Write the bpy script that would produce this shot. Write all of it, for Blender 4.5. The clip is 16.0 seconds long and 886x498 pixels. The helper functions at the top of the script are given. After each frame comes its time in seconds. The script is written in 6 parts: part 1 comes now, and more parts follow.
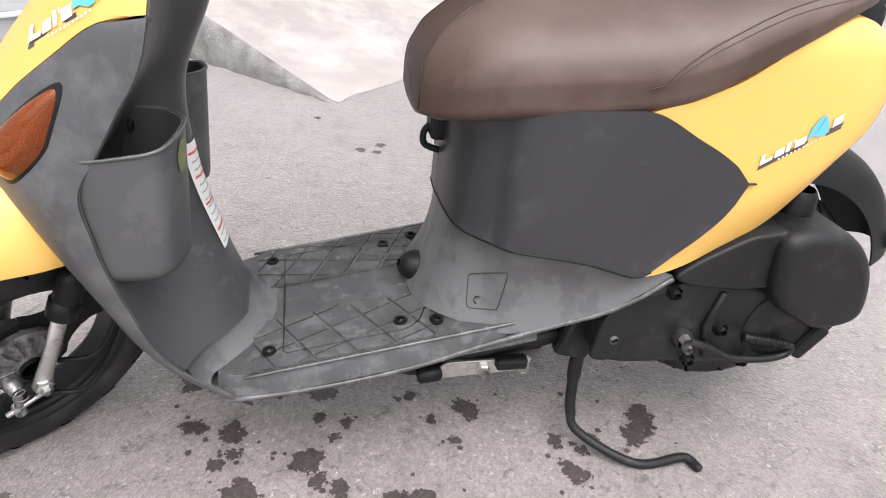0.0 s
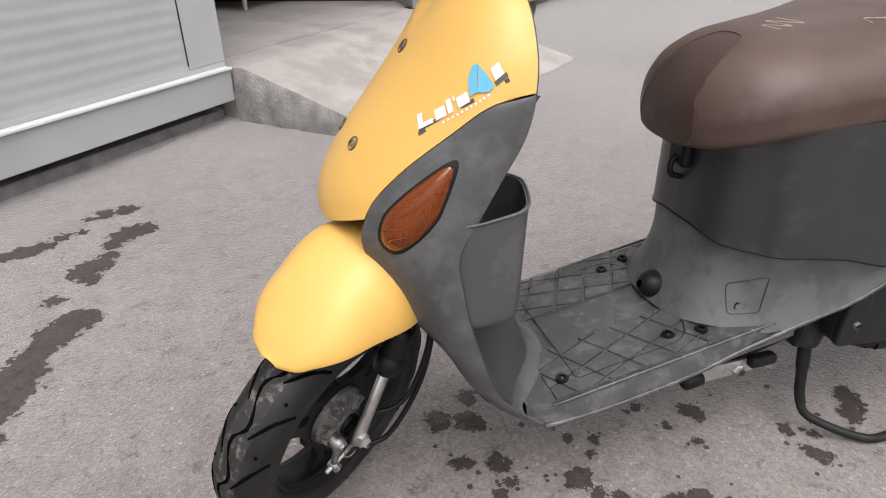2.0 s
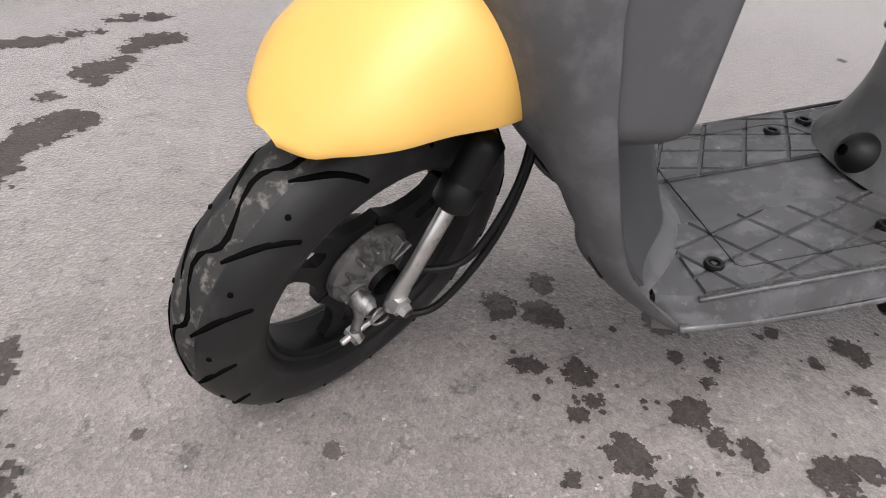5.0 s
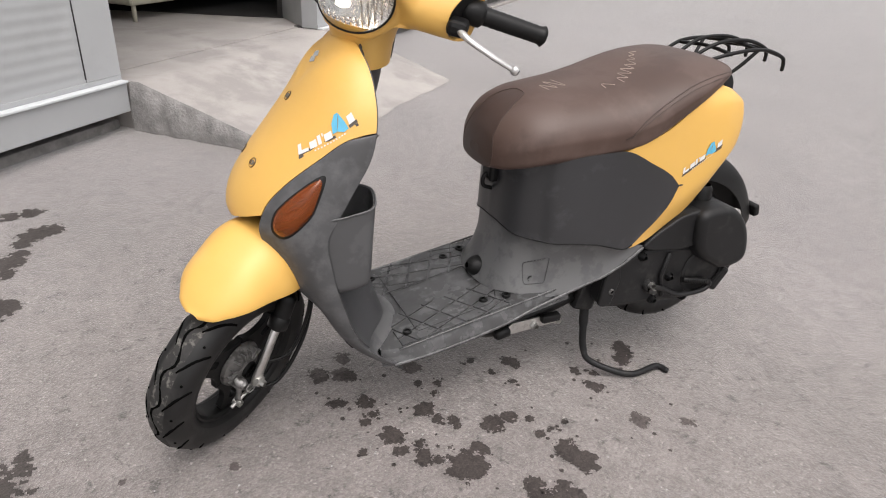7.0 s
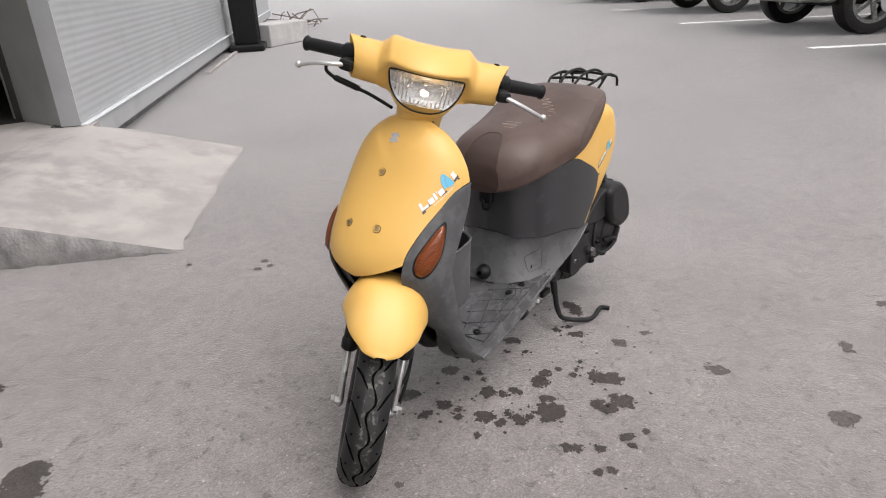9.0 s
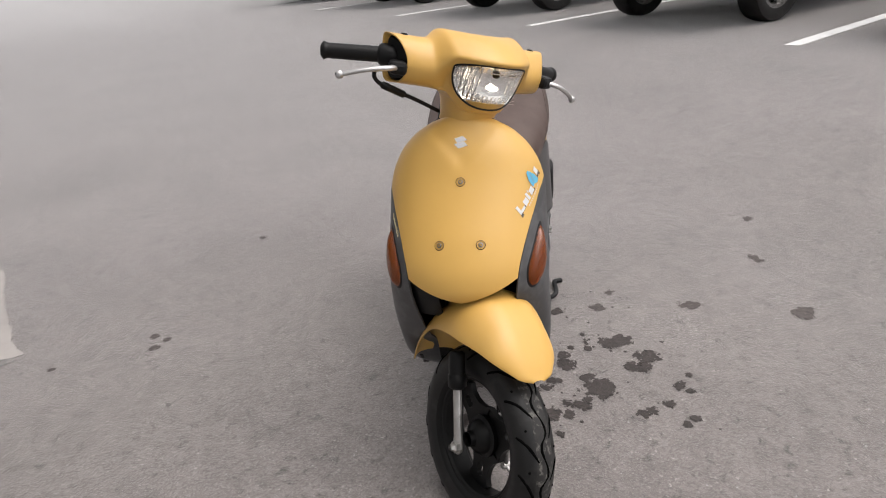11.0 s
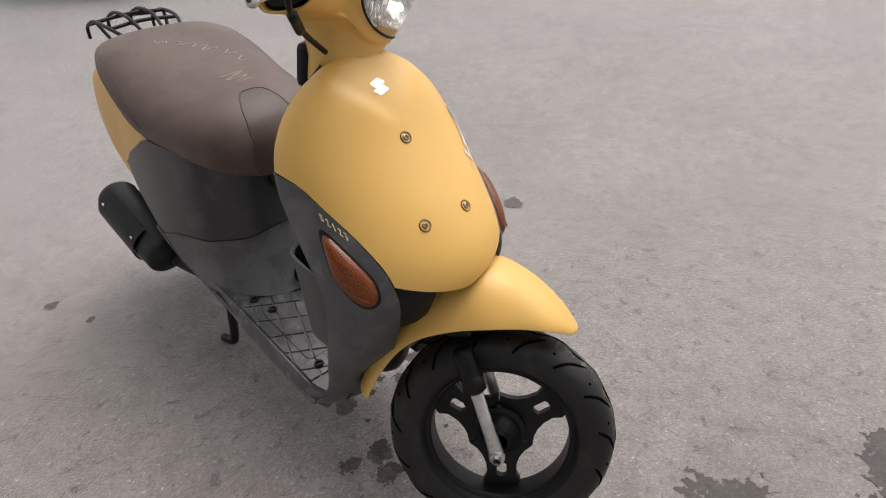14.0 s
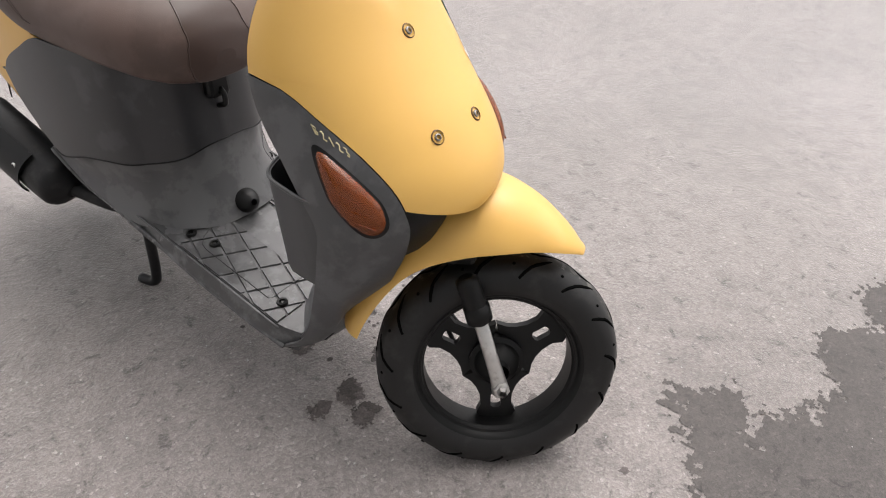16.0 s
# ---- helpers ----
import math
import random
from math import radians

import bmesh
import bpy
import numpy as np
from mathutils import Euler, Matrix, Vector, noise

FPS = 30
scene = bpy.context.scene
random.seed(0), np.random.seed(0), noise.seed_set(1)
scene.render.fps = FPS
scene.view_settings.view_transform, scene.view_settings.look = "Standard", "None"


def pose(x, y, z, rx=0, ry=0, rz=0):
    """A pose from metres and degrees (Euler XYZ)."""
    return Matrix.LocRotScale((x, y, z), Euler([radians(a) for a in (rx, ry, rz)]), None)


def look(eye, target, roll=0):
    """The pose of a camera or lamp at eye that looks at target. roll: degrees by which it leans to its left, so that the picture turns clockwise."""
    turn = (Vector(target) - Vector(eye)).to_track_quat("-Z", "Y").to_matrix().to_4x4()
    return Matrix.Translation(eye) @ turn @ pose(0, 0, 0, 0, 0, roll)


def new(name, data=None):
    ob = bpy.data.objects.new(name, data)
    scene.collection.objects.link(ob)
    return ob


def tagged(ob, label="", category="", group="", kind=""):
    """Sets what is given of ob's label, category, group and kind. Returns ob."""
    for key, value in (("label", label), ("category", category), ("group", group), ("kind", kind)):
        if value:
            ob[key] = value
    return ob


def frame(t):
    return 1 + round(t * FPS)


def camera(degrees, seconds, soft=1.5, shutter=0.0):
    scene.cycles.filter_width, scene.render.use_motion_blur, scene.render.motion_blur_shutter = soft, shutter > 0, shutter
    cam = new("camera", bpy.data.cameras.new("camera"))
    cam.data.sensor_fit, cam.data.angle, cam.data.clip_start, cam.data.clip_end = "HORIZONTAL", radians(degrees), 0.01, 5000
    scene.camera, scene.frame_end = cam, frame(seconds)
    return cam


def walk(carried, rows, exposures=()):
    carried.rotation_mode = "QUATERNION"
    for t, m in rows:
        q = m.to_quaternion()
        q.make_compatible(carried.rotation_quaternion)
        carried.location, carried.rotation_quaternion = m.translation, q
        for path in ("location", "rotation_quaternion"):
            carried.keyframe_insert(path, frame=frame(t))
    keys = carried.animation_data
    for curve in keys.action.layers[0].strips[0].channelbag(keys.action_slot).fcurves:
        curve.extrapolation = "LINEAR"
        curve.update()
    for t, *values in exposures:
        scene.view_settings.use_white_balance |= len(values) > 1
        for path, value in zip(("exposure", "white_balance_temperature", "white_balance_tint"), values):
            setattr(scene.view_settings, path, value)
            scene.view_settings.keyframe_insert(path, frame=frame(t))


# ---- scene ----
cam = camera(68.9, 16.0, 1.05)
PATH = [
    (0, (-0.186, -0.851, 0.841), (0.237, 0.814, -0.182), 5.8),
    (0.5, (-0.342, -0.83, 0.837), (0.192, 0.799, -0.192), 6.6),
    (1, (-0.486, -0.868, 0.826), (0.173, 0.712, -0.209), 4.8),
    (1.5, (-0.571, -0.853, 0.864), (0.048, 0.778, -0.114), 1.5),
    (2, (-0.621, -0.822, 0.88), (-0.144, 0.874, -0.066), -1.2),
    (2.5, (-0.626, -0.773, 0.821), (-0.269, 0.899, -0.215), -0.5),
    (3, (-0.609, -0.65, 0.704), (-0.373, 0.995, -0.409), 2.8),
    (3.2, (-0.598, -0.591, 0.64), (-0.329, 1.036, -0.492), 5.6),
    (5.3, (-0.609, -0.584, 0.603), (-0.287, 0.999, -0.575), 5.3),
    (5.5, (-0.603, -0.657, 0.642), (-0.269, 0.978, -0.46), 4.9),
    (5.9, (-0.617, -0.773, 0.787), (-0.087, 0.833, -0.281), 5.3),
    (6, (-0.625, -0.808, 0.815), (-0.043, 0.813, -0.201), 4.7),
    (6.5, (-0.628, -0.989, 0.949), (0.044, 0.641, 0.007), 3.5),
    (7, (-0.685, -1.179, 1.028), (0.1, 0.415, 0.11), 3.3),
    (7.5, (-0.898, -1.265, 1.08), (0.051, 0.243, 0.172), 0.8),
    (8, (-1.082, -1.228, 1.104), (0.075, 0.127, 0.195), 1.2),
    (8.5, (-1.262, -1.118, 1.119), (0.044, 0.113, 0.237), 1.3),
    (9, (-1.506, -0.97, 1.152), (-0.043, 0.131, 0.347), -2.5),
    (9.2, (-1.584, -0.917, 1.166), (-0.082, 0.132, 0.364), -3.8),
    (11.3, (-1.68, -0.065, 1.164), (0.111, 0.123, 0.293), -5.3),
    (11.5, (-1.638, -0.003, 1.169), (0.153, 0.104, 0.287), -5.3),
    (12, (-1.589, 0.189, 1.174), (0.213, 0.048, 0.318), -4.6),
    (12.5, (-1.546, 0.343, 1.189), (0.208, -0.078, 0.326), -5.3),
    (13, (-1.381, 0.428, 1.16), (0.305, -0.191, 0.28), -7.4),
    (13.5, (-1.26, 0.493, 1.129), (0.284, -0.363, 0.189), -5.7),
    (14, (-1.166, 0.571, 1.077), (0.131, -0.548, 0.045), -4.2),
    (14.5, (-1.1, 0.591, 1.04), (0.038, -0.586, -0.11), -1.0),
    (15, (-1.04, 0.575, 1.006), (0.041, -0.568, -0.23), -2.2),
    (15.5, (-1.004, 0.557, 0.993), (0.009, -0.608, -0.279), 0.0),
    (16, (-0.952, 0.623, 1.009), (-0.026, -0.645, -0.23), 1.0),
]
walk(cam, [(t, look(eye, target, roll)) for t, eye, target, roll in PATH],
     [(0, 1.42, 6400, 14), (0.5, 1.41, 6400, 14.5), (1.5, 1.15, 6450, 14), (2.5, 0.56, 6600, 12.5), (3, 0.49, 6600, 12), (5.5, 1.0, 6450, 14), (7, 0.8, 6600, 13), (8.5, 0.76, 6500, 12.5), (9, 0.7, 6500, 13), (11.5, 0.5, 6650, 13), (12.5, 0.52, 6750, 12.5), (13.5, 0.58, 6700, 12.5), (14.5, 0.84, 6600, 12.5), (16, 1.14, 6600, 12.5)])

# ---- world and light: bright overcast ----
world = bpy.data.worlds.new("overcast")
scene.world = world
world.use_nodes = True
wn, wl = world.node_tree.nodes, world.node_tree.links
sky = wn.new("ShaderNodeTexSky")
sky.sky_type, sky.sun_disc = "NISHITA", False
sky.sun_elevation, sky.sun_rotation = radians(66), radians(183)
sky.air_density, sky.dust_density, sky.ozone_density = 1.0, 4.0, 0.6
cloud = wn.new("ShaderNodeHueSaturation")
cloud.inputs["Saturation"].default_value = 0.07
wl.new(sky.outputs["Color"], cloud.inputs["Color"])
wl.new(cloud.outputs["Color"], wn["Background"].inputs["Color"])
wn["Background"].inputs["Strength"].default_value = 0.15
sun = new("sun", bpy.data.lights.new("sun", "SUN"))
sun.data.energy, sun.data.angle, sun.data.color = 0.68, radians(60), (1.0, 0.95, 0.89)
sun.matrix_basis = look((-0.15, -1.8, 4.0), (0, 0, 0))


# ---- materials ----
def nodes_of(name):
    m = bpy.data.materials.new(name)
    m.use_nodes = True
    return m, m.node_tree.nodes, m.node_tree.links, m.node_tree.nodes["Principled BSDF"]


def tex(n, l, kind, scale, detail=4.0, rough=0.55, warp=0.0):
    co = n.new("ShaderNodeTexCoord")
    t = n.new(kind)
    t.inputs["Scale"].default_value = scale
    if kind == "ShaderNodeTexNoise":
        t.inputs["Detail"].default_value = detail
        t.inputs["Roughness"].default_value = rough
        t.inputs["Distortion"].default_value = warp
    l.new(co.outputs["Object"], t.inputs["Vector"])
    return t


def ramp(n, l, src, stops):
    r = n.new("ShaderNodeValToRGB")
    e = r.color_ramp.elements
    while len(e) < len(stops):
        e.new(0.5)
    for el, (p, c) in zip(e, stops):
        el.position = p
        el.color = (*c, 1) if isinstance(c, tuple) else (c, c, c, 1)
    l.new(src, r.inputs["Fac"])
    return r


def mix(n, l, fac, a, b, mode="MIX"):
    x = n.new("ShaderNodeMix")
    x.data_type, x.blend_type = "RGBA", mode
    for sock, v in ((x.inputs[0], fac), (x.inputs[6], a), (x.inputs[7], b)):
        if isinstance(v, (int, float)):
            sock.default_value = v
        elif isinstance(v, tuple):
            sock.default_value = (*v, 1)
        else:
            l.new(v, sock)
    return x.outputs[2]


def bump(n, l, p, height, strength, dist):
    b = n.new("ShaderNodeBump")
    b.inputs["Strength"].default_value, b.inputs["Distance"].default_value = strength, dist
    l.new(height, b.inputs["Height"])
    l.new(b.outputs["Normal"], p.inputs["Normal"])


def surface(name, colour, rough=0.5, metal=0.0, vary=0.15, big=6.0, fine=300.0, relief=0.15, dist=0.0004, dust=None, dust_at=(0.5, 0.62), coat=0.0, spec=0.5):
    """A worn surface: large soft variation, fine grain, and patches of dust or scuff in a second colour."""
    m, n, l, p = nodes_of(name)
    a = tex(n, l, "ShaderNodeTexNoise", big, 5, 0.6, 0.1)
    g = tex(n, l, "ShaderNodeTexNoise", fine, 2, 0.5)
    lo, hi = tuple(c * (1 - vary) for c in colour), tuple(min(1, c * (1 + vary)) for c in colour)
    col = ramp(n, l, a.outputs["Fac"], ((0.3, lo), (0.7, hi))).outputs["Color"]
    if dust:
        d = tex(n, l, "ShaderNodeTexNoise", big * 1.7, 8, 0.62, 0.12)
        k = ramp(n, l, d.outputs["Fac"], ((dust_at[0], 0.0), (dust_at[1], 1.0)))
        col = mix(n, l, k.outputs["Color"], col, dust)
    l.new(col, p.inputs["Base Color"])
    r = n.new("ShaderNodeMapRange")
    r.inputs["To Min"].default_value, r.inputs["To Max"].default_value = max(0.03, rough - 0.1), min(1, rough + 0.1)
    l.new(a.outputs["Fac"], r.inputs["Value"])
    l.new(r.outputs["Result"], p.inputs["Roughness"])
    p.inputs["Metallic"].default_value = metal
    p.inputs["Specular IOR Level"].default_value = spec
    if coat:
        p.inputs["Coat Weight"].default_value, p.inputs["Coat Roughness"].default_value = coat, 0.3
    bump(n, l, p, g.outputs["Fac"], relief, dist)
    return m


def asphalt(name, wet):
    m, n, l, p = nodes_of(name)
    grit = tex(n, l, "ShaderNodeTexVoronoi", 190.0)
    grit2 = tex(n, l, "ShaderNodeTexNoise", 420.0, 3, 0.7)
    blotch = tex(n, l, "ShaderNodeTexNoise", 1.3, 6, 0.6, 0.4)
    mid = tex(n, l, "ShaderNodeTexNoise", 14.0, 5, 0.65)
    base = ramp(n, l, blotch.outputs["Fac"], ((0.25, (0.168, 0.149, 0.14)), (0.5, (0.216, 0.192, 0.182)), (0.75, (0.258, 0.231, 0.22))))
    stone = ramp(n, l, grit.outputs["Color"], ((0.0, 0.5), (0.6, 1.0), (0.88, 1.25), (1.0, 2.6)))
    col = mix(n, l, 0.62, base.outputs["Color"], stone.outputs["Color"], "MULTIPLY")
    speck = ramp(n, l, grit2.outputs["Fac"], ((0.3, 0.4), (0.5, 1.0), (0.7, 1.5)))
    col = mix(n, l, 0.68, col, speck.outputs["Color"], "MULTIPLY")
    shade = ramp(n, l, mid.outputs["Fac"], ((0.32, 0.76), (0.58, 1.06)))
    col = mix(n, l, 0.8, col, shade.outputs["Color"], "MULTIPLY")
    pits = tex(n, l, "ShaderNodeTexNoise", 26.0, 6, 0.7, 0.6)
    pit = ramp(n, l, pits.outputs["Fac"], ((0.35, 0.42), (0.43, 1.0), (0.62, 1.0), (0.72, 1.35)))
    col = mix(n, l, 0.85, col, pit.outputs["Color"], "MULTIPLY")
    if wet:
        col = mix(n, l, 1.0, col, wet, "MULTIPLY")
    l.new(col, p.inputs["Base Color"])
    p.inputs["Roughness"].default_value = 0.55 if wet else 0.65
    p.inputs["Specular IOR Level"].default_value = 0.35 if wet else 0.5
    p.inputs["Sheen Weight"].default_value, p.inputs["Sheen Roughness"].default_value = (0.0, 0.5) if wet else (0.88, 0.38)
    h = mix(n, l, 0.5, grit.outputs["Distance"], grit2.outputs["Fac"])
    bump(n, l, p, h, 0.5 if wet else 0.8, 0.003)
    return m


M_ASPHALT = asphalt("asphalt", None)
M_WET = asphalt("wet_asphalt", (0.46, 0.44, 0.435))
M_WET_DARK = asphalt("oily_wet_asphalt", (0.25, 0.233, 0.228))
M_PUDDLE = asphalt("damp_asphalt", (0.305, 0.296, 0.29))
M_CONCRETE = surface("pale_concrete", (0.36, 0.337, 0.318), 0.9, vary=0.16, big=1.8, fine=160, relief=0.5, dist=0.002, dust=(0.30, 0.28, 0.266), dust_at=(0.48, 0.62))
M_CONCRETE_EDGE = surface("rough_concrete", (0.22, 0.212, 0.205), 0.95, vary=0.4, big=9, fine=70, relief=0.9, dist=0.006)
M_PANEL = surface("grey_sheet_metal", (0.385, 0.395, 0.4), 0.45, 0.0, 0.05, 1.5, 90, 0.05, 0.0005, dust=(0.345, 0.352, 0.355), dust_at=(0.52, 0.7))
M_TRIM = surface("pale_metal_trim", (0.62, 0.64, 0.65), 0.4, 0.0, 0.06, 2.0, 90, 0.05, 0.0005)
M_DARK_METAL = surface("dark_door_frame", (0.035, 0.033, 0.033), 0.5, 0.2, 0.2, 4)
M_DARK_FLOOR = surface("black_floor_sheet", (0.012, 0.011, 0.011), 0.8, vary=0.3, big=3)
M_CREAM = surface("cream_cabinet_paint", (0.42, 0.40, 0.32), 0.5, vary=0.06, big=3)
M_RUST = surface("rusty_scrap", (0.14, 0.11, 0.09), 0.8, vary=0.4, big=20)
M_INSIDE = surface("garage_inner_wall", (0.10, 0.10, 0.10), 0.9, vary=0.2, big=0.7)
M_PAINT_LINE = surface("road_paint", (0.72, 0.72, 0.71), 0.8, vary=0.12, big=3, fine=150, relief=0.4, dist=0.002, dust=(0.5, 0.49, 0.47), dust_at=(0.6, 0.75))
M_YELLOW = surface("yellow_plastic", (0.68, 0.402, 0.096), 0.45, vary=0.04, big=3.0, fine=500, relief=0.04, dist=0.0002, dust=(0.69, 0.435, 0.135), dust_at=(0.55, 0.8), coat=0.2)
M_GREY = surface("grey_plastic", (0.062, 0.062, 0.064), 0.46, vary=0.12, big=13.0, fine=900, relief=0.35, dist=0.0003, dust=(0.092, 0.092, 0.095), dust_at=(0.46, 0.6))
M_GREY_SOFT = surface("grey_plastic_clean", (0.061, 0.061, 0.063), 0.5, vary=0.1, big=5.0, fine=900, relief=0.3, dist=0.0003, dust=(0.08, 0.08, 0.083), dust_at=(0.57, 0.61))
M_APRON = surface("smooth_inner_plastic", (0.043, 0.043, 0.045), 0.45, vary=0.1, big=4.0, fine=900, relief=0.3, dist=0.0003, dust=(0.075, 0.075, 0.078), dust_at=(0.6, 0.63))
M_PRINT = surface("faded_print", (0.34, 0.34, 0.34), 0.5, vary=0.1)
M_SKIRT = surface("dusty_skirt_plastic", (0.072, 0.072, 0.074), 0.42, vary=0.12, big=9.0, fine=800, relief=0.3, dist=0.0003, dust=(0.099, 0.099, 0.1), dust_at=(0.45, 0.52))
M_BODY = surface("dark_body_plastic", (0.027, 0.027, 0.029), 0.36, vary=0.1, big=5.0, fine=900, relief=0.25, dist=0.0003, dust=(0.043, 0.043, 0.046), dust_at=(0.56, 0.62), spec=0.5)
M_FLOORBOARD = surface("floorboard_plastic", (0.062, 0.062, 0.063), 0.26, vary=0.25, big=14.0, fine=700, relief=0.35, dist=0.0004, dust=(0.1, 0.1, 0.102), dust_at=(0.5, 0.6))
M_BLACK = surface("black_plastic", (0.006, 0.006, 0.006), 0.45, vary=0.3, big=12, fine=700, relief=0.2, spec=0.25)
M_ENGINE = surface("black_engine_casing", (0.010, 0.010, 0.0105), 0.48, vary=0.3, big=10, fine=400, relief=0.3, dist=0.0005, dust=(0.03, 0.029, 0.028), dust_at=(0.55, 0.68), spec=0.28)
M_RUBBER = surface("tyre_rubber", (0.0085, 0.0083, 0.0083), 0.5, vary=0.25, big=9, fine=350, relief=0.3, dust=(0.027, 0.026, 0.025), dust_at=(0.52, 0.68), spec=0.4)
M_TREAD = surface("worn_tread", (0.026, 0.025, 0.024), 0.68, vary=0.4, big=45, fine=420, relief=0.6, dust=(0.13, 0.122, 0.112), dust_at=(0.54, 0.66), spec=0.35)
# near black without gloss: paints the shade inside tread grooves and holes
M_GROOVE_SHADE = surface("tread_groove_shade", (0.004, 0.004, 0.004), 0.95, spec=0.0)
M_STEEL = surface("dull_steel", (0.55, 0.54, 0.52), 0.35, 0.9, 0.2, 25, 300, 0.2, dust=(0.3, 0.28, 0.26), dust_at=(0.55, 0.7))
M_ALLOY = surface("cast_alloy", (0.26, 0.255, 0.25), 0.45, 0.8, 0.25, 30, 300, 0.3, dust=(0.1, 0.095, 0.09), dust_at=(0.52, 0.64))
M_DRUM = surface("grimy_cast_alloy", (0.16, 0.155, 0.15), 0.5, 0.6, 0.3, 30, 300, 0.4, dust=(0.06, 0.057, 0.054), dust_at=(0.5, 0.62))
M_LEVER = surface("brushed_lever", (0.62, 0.61, 0.6), 0.35, 0.85, 0.08, 20)
M_SEAT = surface("brown_vinyl", (0.069, 0.040, 0.0305), 0.52, vary=0.16, big=4.2, fine=650, relief=0.35, dist=0.0004, dust=(0.088, 0.055, 0.044), dust_at=(0.47, 0.56), spec=0.55)
# same vinyl as the seat, darkened to paint the shade on its nose
M_SEAT_SHADED = surface("shaded_brown_vinyl", (0.052, 0.03, 0.023), 0.5, vary=0.15, big=8, fine=650, relief=0.35, dist=0.0004)
M_STITCH = surface("seam_piping", (0.04, 0.022, 0.016), 0.5)
M_WHITE = surface("white_decal", (0.68, 0.68, 0.67), 0.4, vary=0.03)
M_BLUE = surface("blue_decal", (0.1, 0.4, 0.58), 0.4, vary=0.05)
M_DECAL_DARK = surface("dark_decal", (0.07, 0.06, 0.05), 0.45, vary=0.1)
M_SILVER = surface("silver_badge", (0.66, 0.66, 0.66), 0.25, 0.7, 0.05)
M_CHALK = surface("chalk_mark", (0.68, 0.6, 0.36), 0.9, vary=0.2, big=60)
M_CHALK_PALE = surface("pale_chalk_mark", (0.36, 0.3, 0.265), 0.9, vary=0.3, big=60)
M_RED = surface("red_print", (0.55, 0.1, 0.07), 0.5)
# yellow plastic darkened to brown for the shade inside the screw wells
M_WELL = surface("shaded_screw_well", (0.1, 0.058, 0.025), 0.6, vary=0.3, big=60)
M_OLIVE = surface("olive_sticker", (0.13, 0.15, 0.06), 0.5, vary=0.3, big=80)
M_BRICK_GREY = surface("grey_kerb_block", (0.42, 0.41, 0.4), 0.9, vary=0.15, big=5, fine=90, relief=0.5, dist=0.002)


def clear(name, colour, rough, alpha_mix=0.0, ior=1.49):
    m, n, l, p = nodes_of(name)
    p.inputs["Base Color"].default_value = (*colour, 1)
    p.inputs["Roughness"].default_value = rough
    p.inputs["IOR"].default_value = ior
    p.inputs["Transmission Weight"].default_value = 1.0 - alpha_mix
    g = tex(n, l, "ShaderNodeTexNoise", 120, 2)
    bump(n, l, p, g.outputs["Fac"], 0.05, 0.0005)
    return m


M_AMBER = clear("amber_lens", (0.42, 0.09, 0.008), 0.06, 0.35, 1.45)
M_GLASS = clear("headlamp_glass", (0.96, 0.97, 0.97), 0.03)
M_CARGLASS = clear("dark_car_glass", (0.05, 0.06, 0.065), 0.03, 0.5)
M_CHROME = surface("lamp_reflector", (0.9, 0.89, 0.87), 0.2, 1.0, 0.1, 60, 120, 0.6, 0.002)
m, n, l, p = nodes_of("lit_bulb")
p.inputs["Emission Color"].default_value, p.inputs["Emission Strength"].default_value = (1.0, 0.88, 0.7, 1), 4.5
g = tex(n, l, "ShaderNodeTexNoise", 60)
l.new(ramp(n, l, g.outputs["Fac"], ((0.3, 0.8), (0.7, 0.9))).outputs["Color"], p.inputs["Base Color"])
M_BULB = m


# ---- mesh tools ----
def spline(keys, tame=False):
    """Smooth curve through rows (x, values...); returns a function of x. tame: with no overshoot between the rows."""
    a = np.array(keys, float)
    x, v = a[:, 0], a[:, 1:]
    s = np.gradient(v, x, axis=0)
    if tame:
        d = np.diff(v, axis=0) / np.diff(x)[:, None]
        for i in range(1, len(x) - 1):
            same = d[i - 1] * d[i] > 0
            s[i] = np.where(same, 2 * d[i - 1] * d[i] / np.where(same, d[i - 1] + d[i], 1), 0)

    def at(q):
        q = min(max(q, x[0]), x[-1])
        i = min(max(int(np.searchsorted(x, q)) - 1, 0), len(x) - 2)
        h = x[i + 1] - x[i]
        t = (q - x[i]) / h
        r = (2 * t**3 - 3 * t**2 + 1) * v[i] + (t**3 - 2 * t**2 + t) * h * s[i] + (3 * t**2 - 2 * t**3) * v[i + 1] + (t**3 - t**2) * h * s[i + 1]
        return float(r[0]) if len(r) == 1 else r
    return at


def path(points, steps=8):
    """Points along a smooth curve through the given ones."""
    f = spline([(i, *p) for i, p in enumerate(points)])
    k = (len(points) - 1) * steps
    return [Vector(f(i / steps)) for i in range(k + 1)]


def bm_from(rows, loop=False, caps=False, flip=False):
    """Quads over rows of points; loop: each row is a closed ring."""
    bm = bmesh.new()
    vs = [[bm.verts.new(p) for p in row] for row in rows]
    n = len(rows[0])
    for a, b in zip(vs, vs[1:]):
        for i in range(n if loop else n - 1):
            j = (i + 1) % n
            q = (a[i], a[j], b[j], b[i])
            bm.faces.new(q[::-1] if flip else q)
    if caps:
        for row, back in ((vs[0], not flip), (vs[-1], flip)):
            f = bm.faces.new(row[::-1] if back else row)
            for e in f.edges:
                e.smooth = False
    for f in bm.faces:
        f.smooth = True
    return bm


